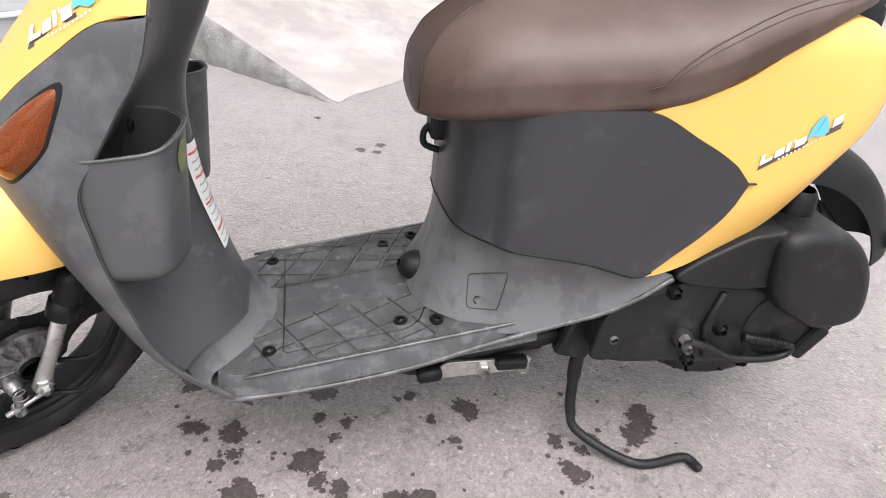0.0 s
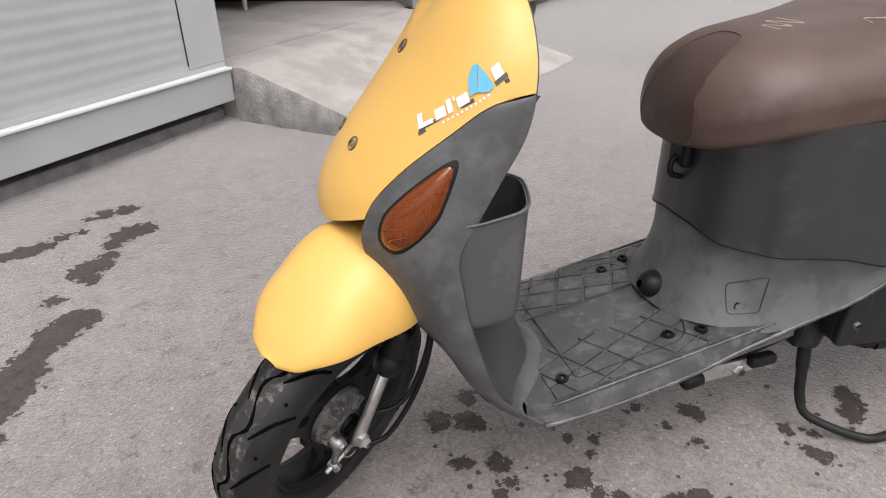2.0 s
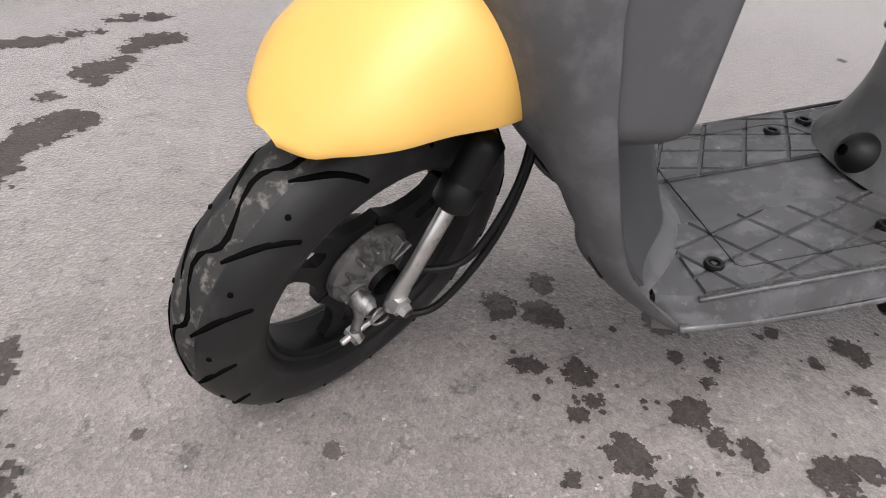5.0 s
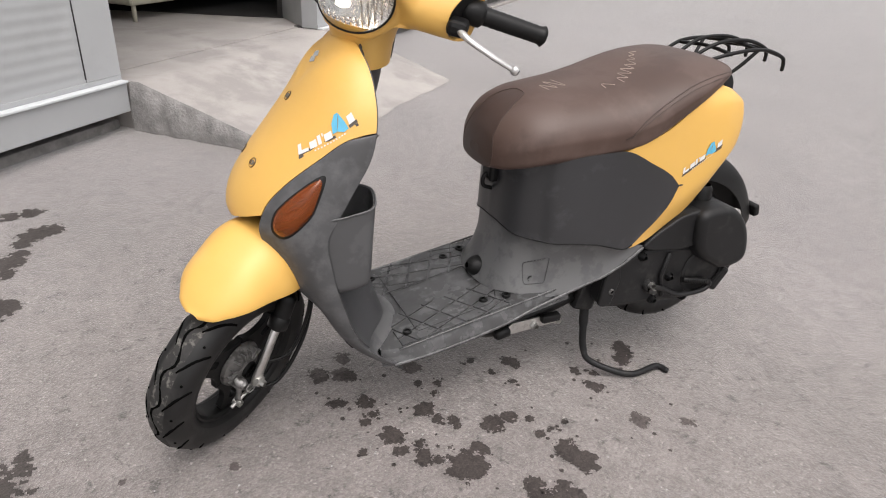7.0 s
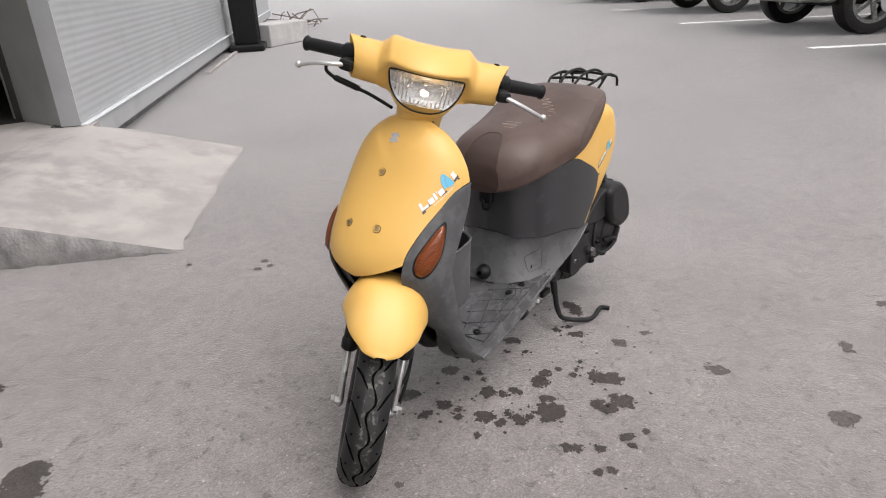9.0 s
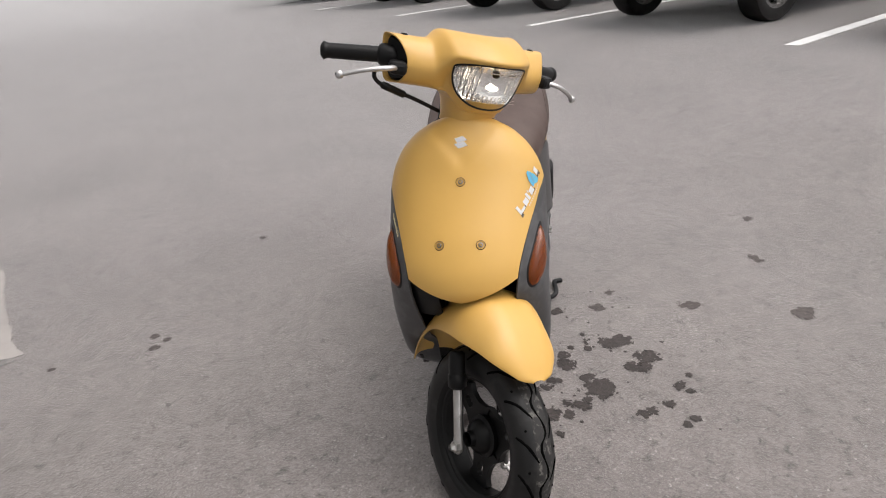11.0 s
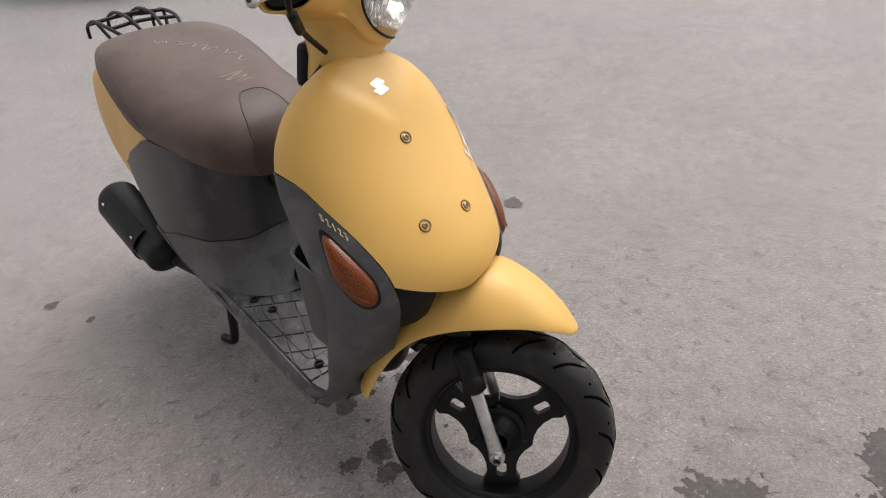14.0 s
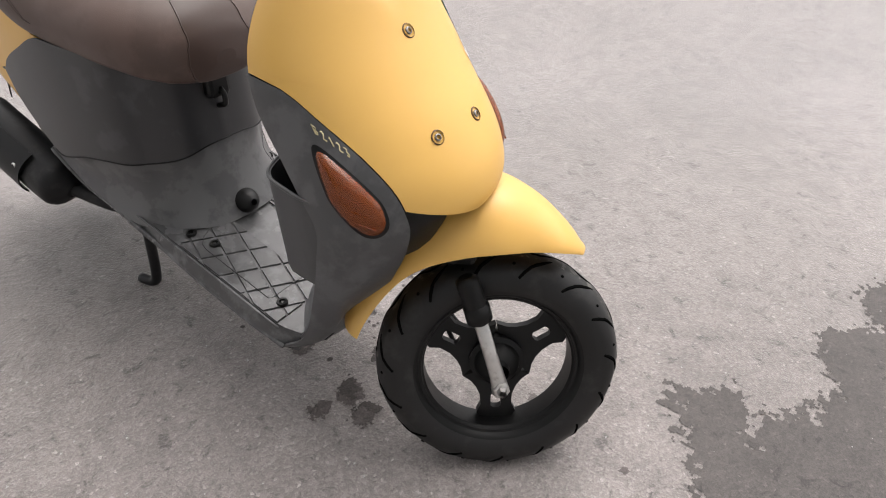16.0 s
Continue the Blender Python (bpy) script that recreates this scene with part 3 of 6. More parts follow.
# ---- inside the garage ----
# floor turns black beyond this outline
walls("dark_floor", slab([(1.84, 1.43), (2.0, 0.95), (2.2, 0.48), (4.9, 0.48), (4.9, 6.3), (1.2, 6.3), (1.5, 2.2)], 0.2405, 0.2455, "XY"), M_DARK_FLOOR, "thin black sheet over the inner part of the garage floor", "floor mat")
cab = thing("cabinet", "long cream metal cabinet on short legs in the dark garage", "cabinet", m=WALL @ pose(2.4, 1.45, 0.24))
part("body", box(2.1, 0.62, 1.05, (0, 0, 0.635), 0.02), M_CREAM, cab)
for x in (-0.52, 0, 0.52):
    d = part("door", box(0.5, 0.02, 0.96, (x, -0.318, 0.635), 0.006), M_CREAM, cab)
    part("handle", box(0.015, 0.02, 0.12, (x + 0.2, -0.335, 0.7), 0.005), M_STEEL, d, "metal handle")
for x in (-1.0, 1.0):
    for y in (-0.27, 0.27):
        part("leg", tube([(x, y, 0.0), (x, y, 0.12)], 0.016, 10), M_CREAM, cab, "thin cream leg")

# ---- things along the wall ----
post = thing("waste_bin", "tall black plastic waste bin beside the garage wall", "bin", m=pose(5.52, 8.12, 0, 0, 0, 46))
part("body", bm_from([[(x * w, y * w, z) for x, y in rounded([(-0.2, -0.2), (0.2, -0.2), (0.2, 0.2), (-0.2, 0.2)], 0.03)] for z, w in ((0.12, 0.94), (0.5, 0.97), (1.0, 1.0))], loop=True, caps=True), M_BLACK, post)
part("lid", box(0.44, 0.44, 0.06, (0, 0, 1.03), 0.025), M_BLACK, post, "black hinged lid")
part("base", box(0.72, 0.56, 0.11, (0, 0, 0.056), 0.03), M_BLACK, post, "wide black foot")
for x in (-0.14, 0, 0.14):
    part("rib", box(0.02, 0.014, 0.8, (x, -0.196, 0.55), 0.004, pose(0, 0, 0, 0.8)), M_ENGINE, post)
pl = solid("plank", box(2.6, 0.045, 0.03, (0, 0, 0.017), 0.004), M_CONCRETE, "pale thin plank lying on the asphalt by the wall", "plank")
pl.matrix_basis = pose(4.45, 7.3, 0, 0, 0, 44)
kb = solid("kerb_block", box(1.1, 0.55, 0.36, (0, 0, 0.18), 0.02), M_BRICK_GREY, "loose pale concrete block standing on the yard", "concrete block")
kb.matrix_basis = pose(6.35, 8.35, 0, 0, 0, 12)
pipe = solid("drain_pipe", tube(path([(5.05, 8.55, 0.25), (5.05, 8.55, 1.2), (5.05, 8.55, 2.6)]), 0.055, 14), M_TRIM, "grey drain pipe on the garage wall", "pipe")
scrap = []
for i in range(16):
    a, b = Vector((rng.uniform(-0.5, 0.5), rng.uniform(-0.4, 0.4), rng.uniform(0.03, 0.12))), Vector((rng.uniform(-0.6, 0.6), rng.uniform(-0.4, 0.4), rng.uniform(0.03, 0.4)))
    scrap.append(tube([a, a.lerp(b, 0.5) + Vector((0, 0, rng.uniform(0, 0.1))), b], rng.uniform(0.006, 0.014), 6))
sc = solid("scrap_heap", join(*scrap), M_RUST, "small dark heap of scrap bars on the asphalt", "scrap", kind="stuff")
sc.matrix_basis = pose(8.75, 10.4, 0)

# ---- the scooter: nose towards -x, centre plane y = 0, on its centre stand, steering turned to the left ----
scooter = thing("scooter", "yellow and dark grey scooter with brown seat on its centre stand", "scooter")


def steered(pivot, rake, turn):
    p = Matrix.Translation(pivot)
    return p @ Matrix.Rotation(radians(turn), 4, Vector((math.sin(radians(rake)), 0, math.cos(radians(rake))))) @ p.inverted()


STEER, BARS = steered((-0.5576, 0, 0.1772), 23.2, 41), steered((-0.555, 0, 0.175), 22.2, 40)
SIDES = (-1, 1)


def patch(fn, u0, u1, v0, v1, off, thick, square=4.0, n=9):
    """A pad with rounded outline laid on the sheet fn, raised by off."""
    rows = []
    for i in range(n + 1):
        rho = i / n
        row = []
        for k in range(32):
            a = math.tau * k / 32
            c, s = math.cos(a), math.sin(a)
            r = rho / (abs(c) ** square + abs(s) ** square) ** (1 / square)
            u, v = (u0 + u1) / 2 + (u1 - u0) / 2 * c * r, (v0 + v1) / 2 + (v1 - v0) / 2 * s * r
            row.append(lift(fn, u, v, off + thick * (1 - rho**6) - (thick if i == n else 0)))
        rows.append(row)
    return bm_from(rows[1:], loop=True, caps=True)


def lift(fn, u, v, off):
    e = 1e-3
    p = Vector(fn(u, v))
    nrm = (Vector(fn(u + e, v)) - Vector(fn(u - e, v))).cross(Vector(fn(u, v + e)) - Vector(fn(u, v - e)))
    if nrm.length < 1e-14:
        return p
    nrm.normalize()
    mid = Vector((-0.2, 0, 0.45)) if p.x < -0.25 else Vector((0.3, 0, 0.5))
    if nrm.dot(p - mid) < 0:
        nrm = -nrm
    return p + nrm * off


def stroke(fn, pts, r, off=0.0008):
    return tube([lift(fn, u, v, off) for u, v in pts], r, 5)


# -- front shield --
SH_FRONT = spline([(0.16, -0.272), (0.2, -0.345), (0.257, -0.402), (0.357, -0.466), (0.42, -0.506), (0.48, -0.545), (0.52, -0.564), (0.547, -0.56), (0.614, -0.522), (0.673, -0.474), (0.721, -0.437), (0.788, -0.392), (0.82, -0.363), (0.838, -0.345)])
SH_REAR = spline([(0.16, -0.255), (0.188, -0.283), (0.245, -0.342), (0.363, -0.394), (0.45, -0.414), (0.51, -0.417), (0.545, -0.396), (0.6, -0.364), (0.63, -0.345), (0.69, -0.326), (0.75, -0.32), (0.8, -0.322), (0.838, -0.335)])
SH_HALF = spline([(0.16, 0.157), (0.2, 0.167), (0.3, 0.176), (0.4, 0.179), (0.51, 0.176), (0.62, 0.174), (0.69, 0.169), (0.735, 0.154), (0.78, 0.122), (0.81, 0.084), (0.83, 0.039), (0.838, 0.005)])
SH_FULL = spline([(0.16, 2.2), (0.45, 2.05), (0.51, 1.9), (0.545, 1.95), (0.575, 2.0), (0.605, 2.0), (0.65, 2.0), (0.72, 1.98), (0.78, 2.05), (0.838, 2.2)])
EDGE_Y = spline([(0.16, 0.10), (0.25, 0.09), (0.35, 0.092), (0.42, 0.1), (0.5, 0.109), (0.554, 0.1155), (0.602, 0.129), (0.63, 0.14), (0.651, 0.149), (0.672, 0.157), (0.684, 0.163), (0.69, 0.168)], True)


def shield(z, a):
    n = SH_FULL(z)
    c, s = max(math.cos(a), 0.0) ** (2 / n), abs(math.sin(a)) ** (2 / n)
    e, f = SH_REAR(z), SH_FRONT(z)
    y = SH_HALF(z) * s
    back = 0.03 * math.exp(-((z - 0.3) / 0.045) ** 2) * min(1.3, max(0.0, (0.152 - y) / 0.045))
    hollow = min(1.0, max(0.0, (1.15 * (z - 0.733) - y) / 0.035, 0.0)) * min(1.0, max(0.0, (0.835 - z) / 0.03))
    return (e - (e - f) * c + back + 0.006 * hollow * hollow * (3 - 2 * hollow), math.copysign(y, a), z)


def edge_angle(z):
    if z >= 0.69:
        return math.pi / 2
    return math.asin(min(1.0, EDGE_Y(z) / SH_HALF(z)) ** (SH_FULL(z) / 2))


def yellow_front(u, t):
    z0 = 0.505 + 0.037 * abs(t) ** 1.2
    z = z0 + (0.837 - z0) * u
    return shield(z, t * edge_angle(z) * 0.995)


ftop = part("front_panel", shell(yellow_front, lin(0, 1, 56), lin(-1, 1, 41), 0.004, 1), M_YELLOW, scooter, "glossy yellow front panel")
# added black sheet that paints the shaded gap above the fender
part("gap_shade", shell(lambda z, t: tuple(Vector(shield(z, t * edge_angle(z))) + Vector((0.014, 0, 0))), lin(0.44, 0.56, 8), lin(0.45, 1, 12), 0.003, 1), M_BLACK, ftop, "black sheet standing in for the shade under the front panel")
for side in SIDES:
    def grey_side(u, t, side=side):
        z = 0.166 + (0.69 - 0.166) * u
        a0 = edge_angle(z) + 0.008
        return shield(z, side * (a0 + (math.pi / 2 - a0) * t))
    gs = part("leg_shield", shell(grey_side, lin(0, 1, 60), lin(0, 1, 16), 0.005, side), M_GREY, scooter, "scuffed dark grey leg shield")

    # turn signal: a pointed drop with dark seat and amber lens
    def drop(scale, off):
        rows = []
        for i in range(9):
            rho = i / 8
            row = []
            for k in range(40):
                a = math.tau * k / 40
                q = math.sin(a)
                wide = 0.205 * math.cos(a) * (1 - 0.42 * max(q, 0)) * rho * scale
                z = 0.556 + (0.066 if q > 0 else 0.05) * q * rho * scale
                ang = 1.062 + 0.075 * (z - 0.556) / 0.055 + wide
                row.append(lift(shield, z, side * min(ang, 1.5), off * (1 - rho**4)))
            rows.append(row)
        bm = bm_from(rows[1:], loop=True, caps=True)
        bmesh.ops.recalc_face_normals(bm, faces=bm.faces)
        return bm
    seat_ = part("signal_seat", drop(1.0, 0.004), M_BLACK, gs, "dark rubber rim of the turn signal")
    part("lens", drop(0.92, 0.013), M_AMBER, seat_, "amber turn signal lens")
    for k in range(4):
        z = 0.525 + 0.017 * k
        part("lens_rib", stroke(shield, [(z + 0.004 * i, side * (1.0 + 1.36 * (z - 0.556) + 0.058 * i)) for i in range(3)], 0.0012, 0.0112), M_AMBER, seat_)

# screws on flat brown discs whose colour paints the shade of the recessed wells
for z, y in ((0.615, -0.042), (0.615, 0.042), (0.721, 0.0)):
    a = math.copysign(math.asin((abs(y) / SH_HALF(z)) ** (SH_FULL(z) / 2)), y) if y else 0.0
    p, q = lift(shield, z, a + 1e-4, 0.0), lift(shield, z, a + 1e-4, 1.0)
    turn = (q - p).to_track_quat("X", "Z").to_matrix().to_4x4()
    well = moved(lathe([(0.0, 0.0014), (0.0087, 0.0018), (0.0099, 0.0006), (0.0097, -0.003), (0.0, -0.003)], 20, (0, 0, 0), "X"), Matrix.Translation(p) @ turn)
    w = part("screw_well", well, M_WELL, ftop)
    part("screw", moved(lathe([(0, 0.0031), (0.003, 0.0029), (0.0047, 0.0022), (0.005, 0.0), (0, 0.0)], 16, (0, 0, 0), "X"), Matrix.Translation(p) @ turn), M_ALLOY, w, "dull metal screw")


# maker's badge as two slanted silver shapes
def flat_on(fn, outline, off=0.0012):
    bm = bmesh.new()
    bm.faces.new([bm.verts.new(lift(fn, u, v, off)) for u, v in outline])
    return bm


part("badge", join(flat_on(shield, [(0.8, -0.03), (0.7955, 0.115), (0.788, 0.055), (0.7925, -0.115)]), flat_on(shield, [(0.7905, -0.055), (0.7862, 0.115), (0.7785, 0.035), (0.783, -0.115)])), M_SILVER, ftop, "small silver badge")


# decal: slanted pale blocks, a blue block and a dark underline
def decal(fn, o, du, dv, owner):
    """o: corner in the sheet's own coordinates; du, dv: the decal's run and rise in them."""
    def q(x, y):
        return (o[0] + du[0] * x + dv[0] * y, o[1] + du[1] * x + dv[1] * y)

    def blk(x0, x1, y0, y1, lean=0.05, off=0.0016):
        return flat_on(fn, [q(x0 + lean * y0, y0), q(x1 + lean * y0, y0), q(x1 + lean * y1, y1), q(x0 + lean * y1, y1)], off)
    d = part("decal", join(blk(-0.01, 1.02, -0.02, 0.1, off=0.0008), blk(0.0, 0.6, 0.1, 0.22, off=0.0009), blk(0.86, 1.03, 0.12, 0.26, off=0.0009)), M_DECAL_DARK, owner, "dark decal ground")
    for x0, x1, y0, y1 in ((0.0, 0.055, 0.16, 0.6), (0.055, 0.16, 0.16, 0.3), (0.185, 0.3, 0.17, 0.48), (0.32, 0.375, 0.18, 0.58), (0.4, 0.42, 0.44, 0.58), (0.43, 0.56, 0.18, 0.48), (0.88, 1.0, 0.26, 0.62)):
        part("pale_shape", blk(x0, x1, y0, y1), M_WHITE, d)
    for k in range(11):
        part("pale_shape", blk(0.24 + 0.05 * k, 0.265 + 0.05 * k, 0.01, 0.07), M_WHITE, d)
    part("blue_shape", join(flat_on(fn, [q(0.59, 0.3), q(0.67, 0.3), q(0.74, 0.62), q(0.81, 0.98), q(0.74, 1.0), q(0.64, 0.72)], 0.002), flat_on(fn, [q(0.67, 0.3), q(0.76, 0.12), q(0.85, 0.14), q(0.85, 0.5), q(0.81, 0.98), q(0.755, 0.62)], 0.002)), M_BLUE, d, "blue shape")


decal(shield, (0.644, -0.802), (0.061, -0.502), (0.029, 0.215), ftop)
# chalked mark on the right leg shield
glyphs = {"B": [(0, 0), (0, 1), (0.5, 0.85), (0.45, 0.6), (0, 0.5), (0.55, 0.3), (0.4, 0.05), (0, 0)], "2": [(0.05, 0.8), (0.3, 1), (0.5, 0.75), (0.05, 0.05), (0.55, 0.0)], "1": [(0.2, 0.75), (0.35, 1), (0.35, 0)], "3": [(0.05, 0.95), (0.5, 0.9), (0.2, 0.55), (0.5, 0.3), (0.3, 0.0), (0.0, 0.1)]}
marks = []
for i, ch in enumerate("B2123"):
    marks.append(stroke(shield, [(0.635 - 0.0060 * i - 0.0039 * gx + 0.0105 * gy, 1.095 - 0.038 * i - 0.034 * gx) for gx, gy in glyphs[ch]], 0.0008))
part("chalk_mark", join(*marks), M_CHALK, scooter, "handwritten chalk characters B2123")

# -- inner side of the shield --
IN_MID = spline([(0.24, -0.258), (0.27, -0.27), (0.35, -0.295), (0.5, -0.325), (0.58, -0.325), (0.68, -0.286), (0.75, -0.264), (0.825, -0.252)])
IN_WIDE = spline([(0.24, 0.125), (0.3, 0.105), (0.4, 0.066), (0.5, 0.052), (0.7, 0.05), (0.825, 0.045)])


def inner(z, t):
    w = SH_HALF(z) * 0.985
    y = w * t
    e = SH_REAR(z) + 0.002
    return (e + (IN_MID(z) - e) * math.exp(-abs(y / IN_WIDE(z)) ** 3), y, z)


apron = part("inner_cover", shell(inner, lin(0.25, 0.824, 44), lin(-1, 1, 49), 0.004, -1), M_APRON, scooter, "smooth dark grey inner cover round the steering column")


def label_on(z, y):
    return inner(z, y / (SH_HALF(z) * 0.985))


def sheet(fn, u0, u1, v0, v1, off, n=8):
    return bm_from([[lift(fn, u, v, off) for v in lin(v0, v1, n)] for u in lin(u0, u1, n)])


def inner_lift(z, y, off):
    p = Vector(label_on(z, y))
    return p + Vector((0.97, 0, 0.2)).normalized() * off


def inner_sheet(z0, z1, y0, y1, off):
    return bm_from([[inner_lift(z, y, off) for y in lin(y0, y1, 6)] for z in lin(z0, z1, 8)])


st = part("warning_label", inner_sheet(0.345, 0.5, -0.026, 0.034, 0.0015), M_WHITE, apron, "white warning label with red and grey print bars")
for k, z in enumerate((0.488, 0.455, 0.415, 0.375)):
    part("red_bar", inner_sheet(z - 0.0035, z, -0.023, 0.03, 0.0025), M_RED, st)
for k in range(12):
    z = 0.48 - 0.011 * k
    part("print_bar", inner_sheet(z - 0.007, z - 0.0045, -0.021, 0.018 + 0.011 * ((k * 7) % 3) / 2, 0.0022), M_PRINT, st)

POCKET = spline([(0, -0.425, 0.169), (1, -0.386, 0.178), (2, -0.346, 0.177), (2.5, -0.331, 0.17), (3, -0.3215, 0.152), (4, -0.313, 0.108), (5, -0.340, 0.068), (6, -0.395, 0.056)], True)
for side in SIDES:
    def pocket(u, v, side=side):
        x, y = POCKET(v)
        z = 0.385 + u * (0.155 + 0.012 * min(v / 2, 1) + 0.012 * min(1, max(0, (v - 2) / 2)))
        k = max(0.0, 1 - u / 0.1) ** 2
        x, y = x + (-0.415 - x) * (0.2 * k + 0.06 * (1 - u)), y + (0.118 - y) * (0.2 * k + 0.06 * (1 - u))
        return (x - 0.004 * (1 - u), side * y, z)
    pk = part("pocket", shell(pocket, [0, 0.03, 0.07, 0.12, 0.18, 0.25] + lin(0.33, 1, 7), lin(0, 6, 37), 0.004, side), M_GREY_SOFT, scooter, "open dark grey storage pocket")
    part("pocket_rim", tube([Vector(pocket(1, v)) for v in lin(0, 6, 37)], 0.0022, 6), M_GREY, pk, "rolled pocket rim")
    part("pocket_well", slab([(a, side * b) for a, b in [(-0.42, 0.152), (-0.392, 0.16), (-0.364, 0.158), (-0.349, 0.14), (-0.344, 0.11), (-0.363, 0.083), (-0.402, 0.075)]], 0.386, 0.39, "XY"), M_BLACK, pk, "dark pocket floor")
    part("screw", moved(lathe([(0, 0.003), (0.005, 0.002), (0.009, 0), (0.009, -0.003), (0, -0.003)], 16, (0, 0, 0), "X"), pose(-0.376, side * 0.085, 0.55)), M_BLACK, apron, "black screw over the pocket")
    if side < 0:
        disc = [[Vector(pocket(0.84 + 0.11 * r * math.sin(a), 3.5 + 0.3 * r * math.cos(a))) + Vector((0.0014, -0.0006, 0)) for a in lin(0, math.tau * 23 / 24, 24)] for r in (0.3, 1.0)]
        part("round_sticker", bm_from(disc, loop=True, caps=True), M_OLIVE, pk, "small worn olive sticker")

# small black clips at the cut-out for the wheel
for side in SIDES:
    part("shield_clip", box(0.016, 0.012, 0.034, (-0.408, side * 0.125, 0.328), 0.004, pose(0, 0, 0, 0, -28)), M_BLACK, scooter, "small black clip")
    part("shield_clip", box(0.016, 0.012, 0.03, (-0.368, side * 0.138, 0.25), 0.004, pose(0, 0, 0, 0, -35)), M_BLACK, scooter, "small black clip")

# wheel well behind the front wheel
part("inner_fender", shell(lambda z, t: (SH_FRONT(z) * 0.25 + SH_REAR(z) * 0.75 + 0.05 - 0.055 * t * t, 0.112 * t, z), lin(0.17, 0.56, 14), lin(-1, 1, 13), 0.004, 1), M_BLACK, scooter, "black wheel well liner")
part("steering_tube", tube([(-0.47, 0, 0.40), (-0.40, 0, 0.56), (-0.30, 0, 0.80)], 0.028, 14), M_BLACK, scooter, "black steering tube")
part("down_tube", tube(path([(-0.40, 0, 0.55), (-0.375, 0, 0.36), (-0.3, 0, 0.2), (-0.1, 0, 0.19), (0.2, 0, 0.24)]), 0.024, 12), M_BLACK, scooter, "black frame tube")


# -- floorboard --
def floor_z(x):
    return 0.270 + 0.187 * x


def floorboard(x, t):
    y = 0.168 * t
    k = max(0.0, (abs(y) - 0.155) / 0.013)
    y *= 1 - 0.12 * max(0.0, (-0.255 - x) / 0.06) ** 1.5
    return (x, y, floor_z(x) - 0.034 * k**1.4 - 0.002 * math.exp(-(y / 0.04) ** 4))


fl = part("floorboard", shell(floorboard, lin(-0.305, 0.14, 32), [-1, -0.985, -0.97, -0.955, -0.94, -0.925] + lin(-0.9, 0.9, 31) + [0.925, 0.94, 0.955, 0.97, 0.985, 1], 0.016, 1), M_FLOORBOARD, scooter, "worn dark grey plastic floorboard")


def toe(u, t):
    y = 0.158 * t
    za = 0.262
    xa = inner(za, t * 0.95)[0]
    xb = -0.228 - 0.085 * min(1, abs(y) / 0.14) ** 2
    zb = floorboard(xb, y / 0.168)[2] + 0.001
    a, b, c = Vector((xa, y, za)), Vector((xa + 0.012, y, zb + 0.008)), Vector((xb, y, zb))
    return a * (1 - u) ** 2 + b * 2 * u * (1 - u) + c * u * u


part("toe_board", shell(toe, lin(0, 1, 12), lin(-1, 1, 31), 0.004, 1), M_SKIRT, scooter, "curved scuffed toe board")
for side in SIDES:
    gp = [[(x, side * y, floor_z(x) + 0.0006) for y in lin(0.042, 0.1555, 5)] for x in lin(-0.262, -0.004, 12)]
    part("tread_ground", bm_from(gp, flip=side < 0), M_GREY_SOFT, fl, "dark grooves between the tread pads")
    d1, d2 = Vector((0.0472, side * -0.0165)), Vector((0.0201, side * 0.038))
    for i in range(-9, 10):
        for j in range(-7, 8):
            c = Vector((-0.1167, side * 0.1034)) + d1 * i + d2 * j
            cell = [c + d1 * u * 0.472 + d2 * v * 0.465 for u, v in ((-1, -1), (1, -1), (1, 1), (-1, 1))]
            for ax, lim, sg in ((0, -0.262, 1), (0, -0.006, -1), (1, 0.044, 1), (1, 0.155, -1)):
                keep = []
                for p, q in zip(cell, cell[1:] + cell[:1]):
                    fp_, fq = (p.x if ax == 0 else p.y * side), (q.x if ax == 0 else q.y * side)
                    if (fp_ - lim) * sg >= 0:
                        keep.append(p)
                    if (fp_ - lim) * (fq - lim) < 0:
                        keep.append(p.lerp(q, (lim - fp_) / (fq - fp_)))
                cell = keep
                if len(cell) < 3:
                    break
            if len(cell) < 3:
                continue
            mid = sum(cell, Vector((0, 0))) / len(cell)
            area = sum(p.x * q.y - q.x * p.y for p, q in zip(cell, cell[1:] + cell[:1])) / 2
            if abs(area) < 0.00006:
                continue
            if area < 0:
                cell = cell[::-1]
            bm = bmesh.new()
            low = [bm.verts.new((p.x, p.y, floor_z(p.x) - 0.001)) for p in cell]
            top = [bm.verts.new((*(mid + (p - mid) * 0.935), floor_z((mid + (p - mid) * 0.935).x) + 0.0036)) for p in cell]
            bm.faces.new(top)
            for k in range(len(cell)):
                h = (k + 1) % len(cell)
                bm.faces.new((low[k], low[h], top[h], top[k]))
            part("tread_pad", bm, M_FLOORBOARD, fl)
for x, y in ((-0.237, 0.119), (-0.237, -0.119), (0.0, 0.122), (0.0, -0.122), (-0.05, 0.109), (-0.05, -0.109)):
    b = part("bolt", join(lathe([(0.006, 0.0025), (0.0095, 0.003), (0.0105, 0), (0.0095, -0.004), (0.006, -0.004)], 18, (x, y, floor_z(x) + 0.0042), "Z"), lathe([(0, 0.0015), (0.004, 0.002), (0.0055, 0), (0, -0.003)], 12, (x, y, floor_z(x) + 0.0042), "Z")), M_BLACK, fl, "recessed black bolt")

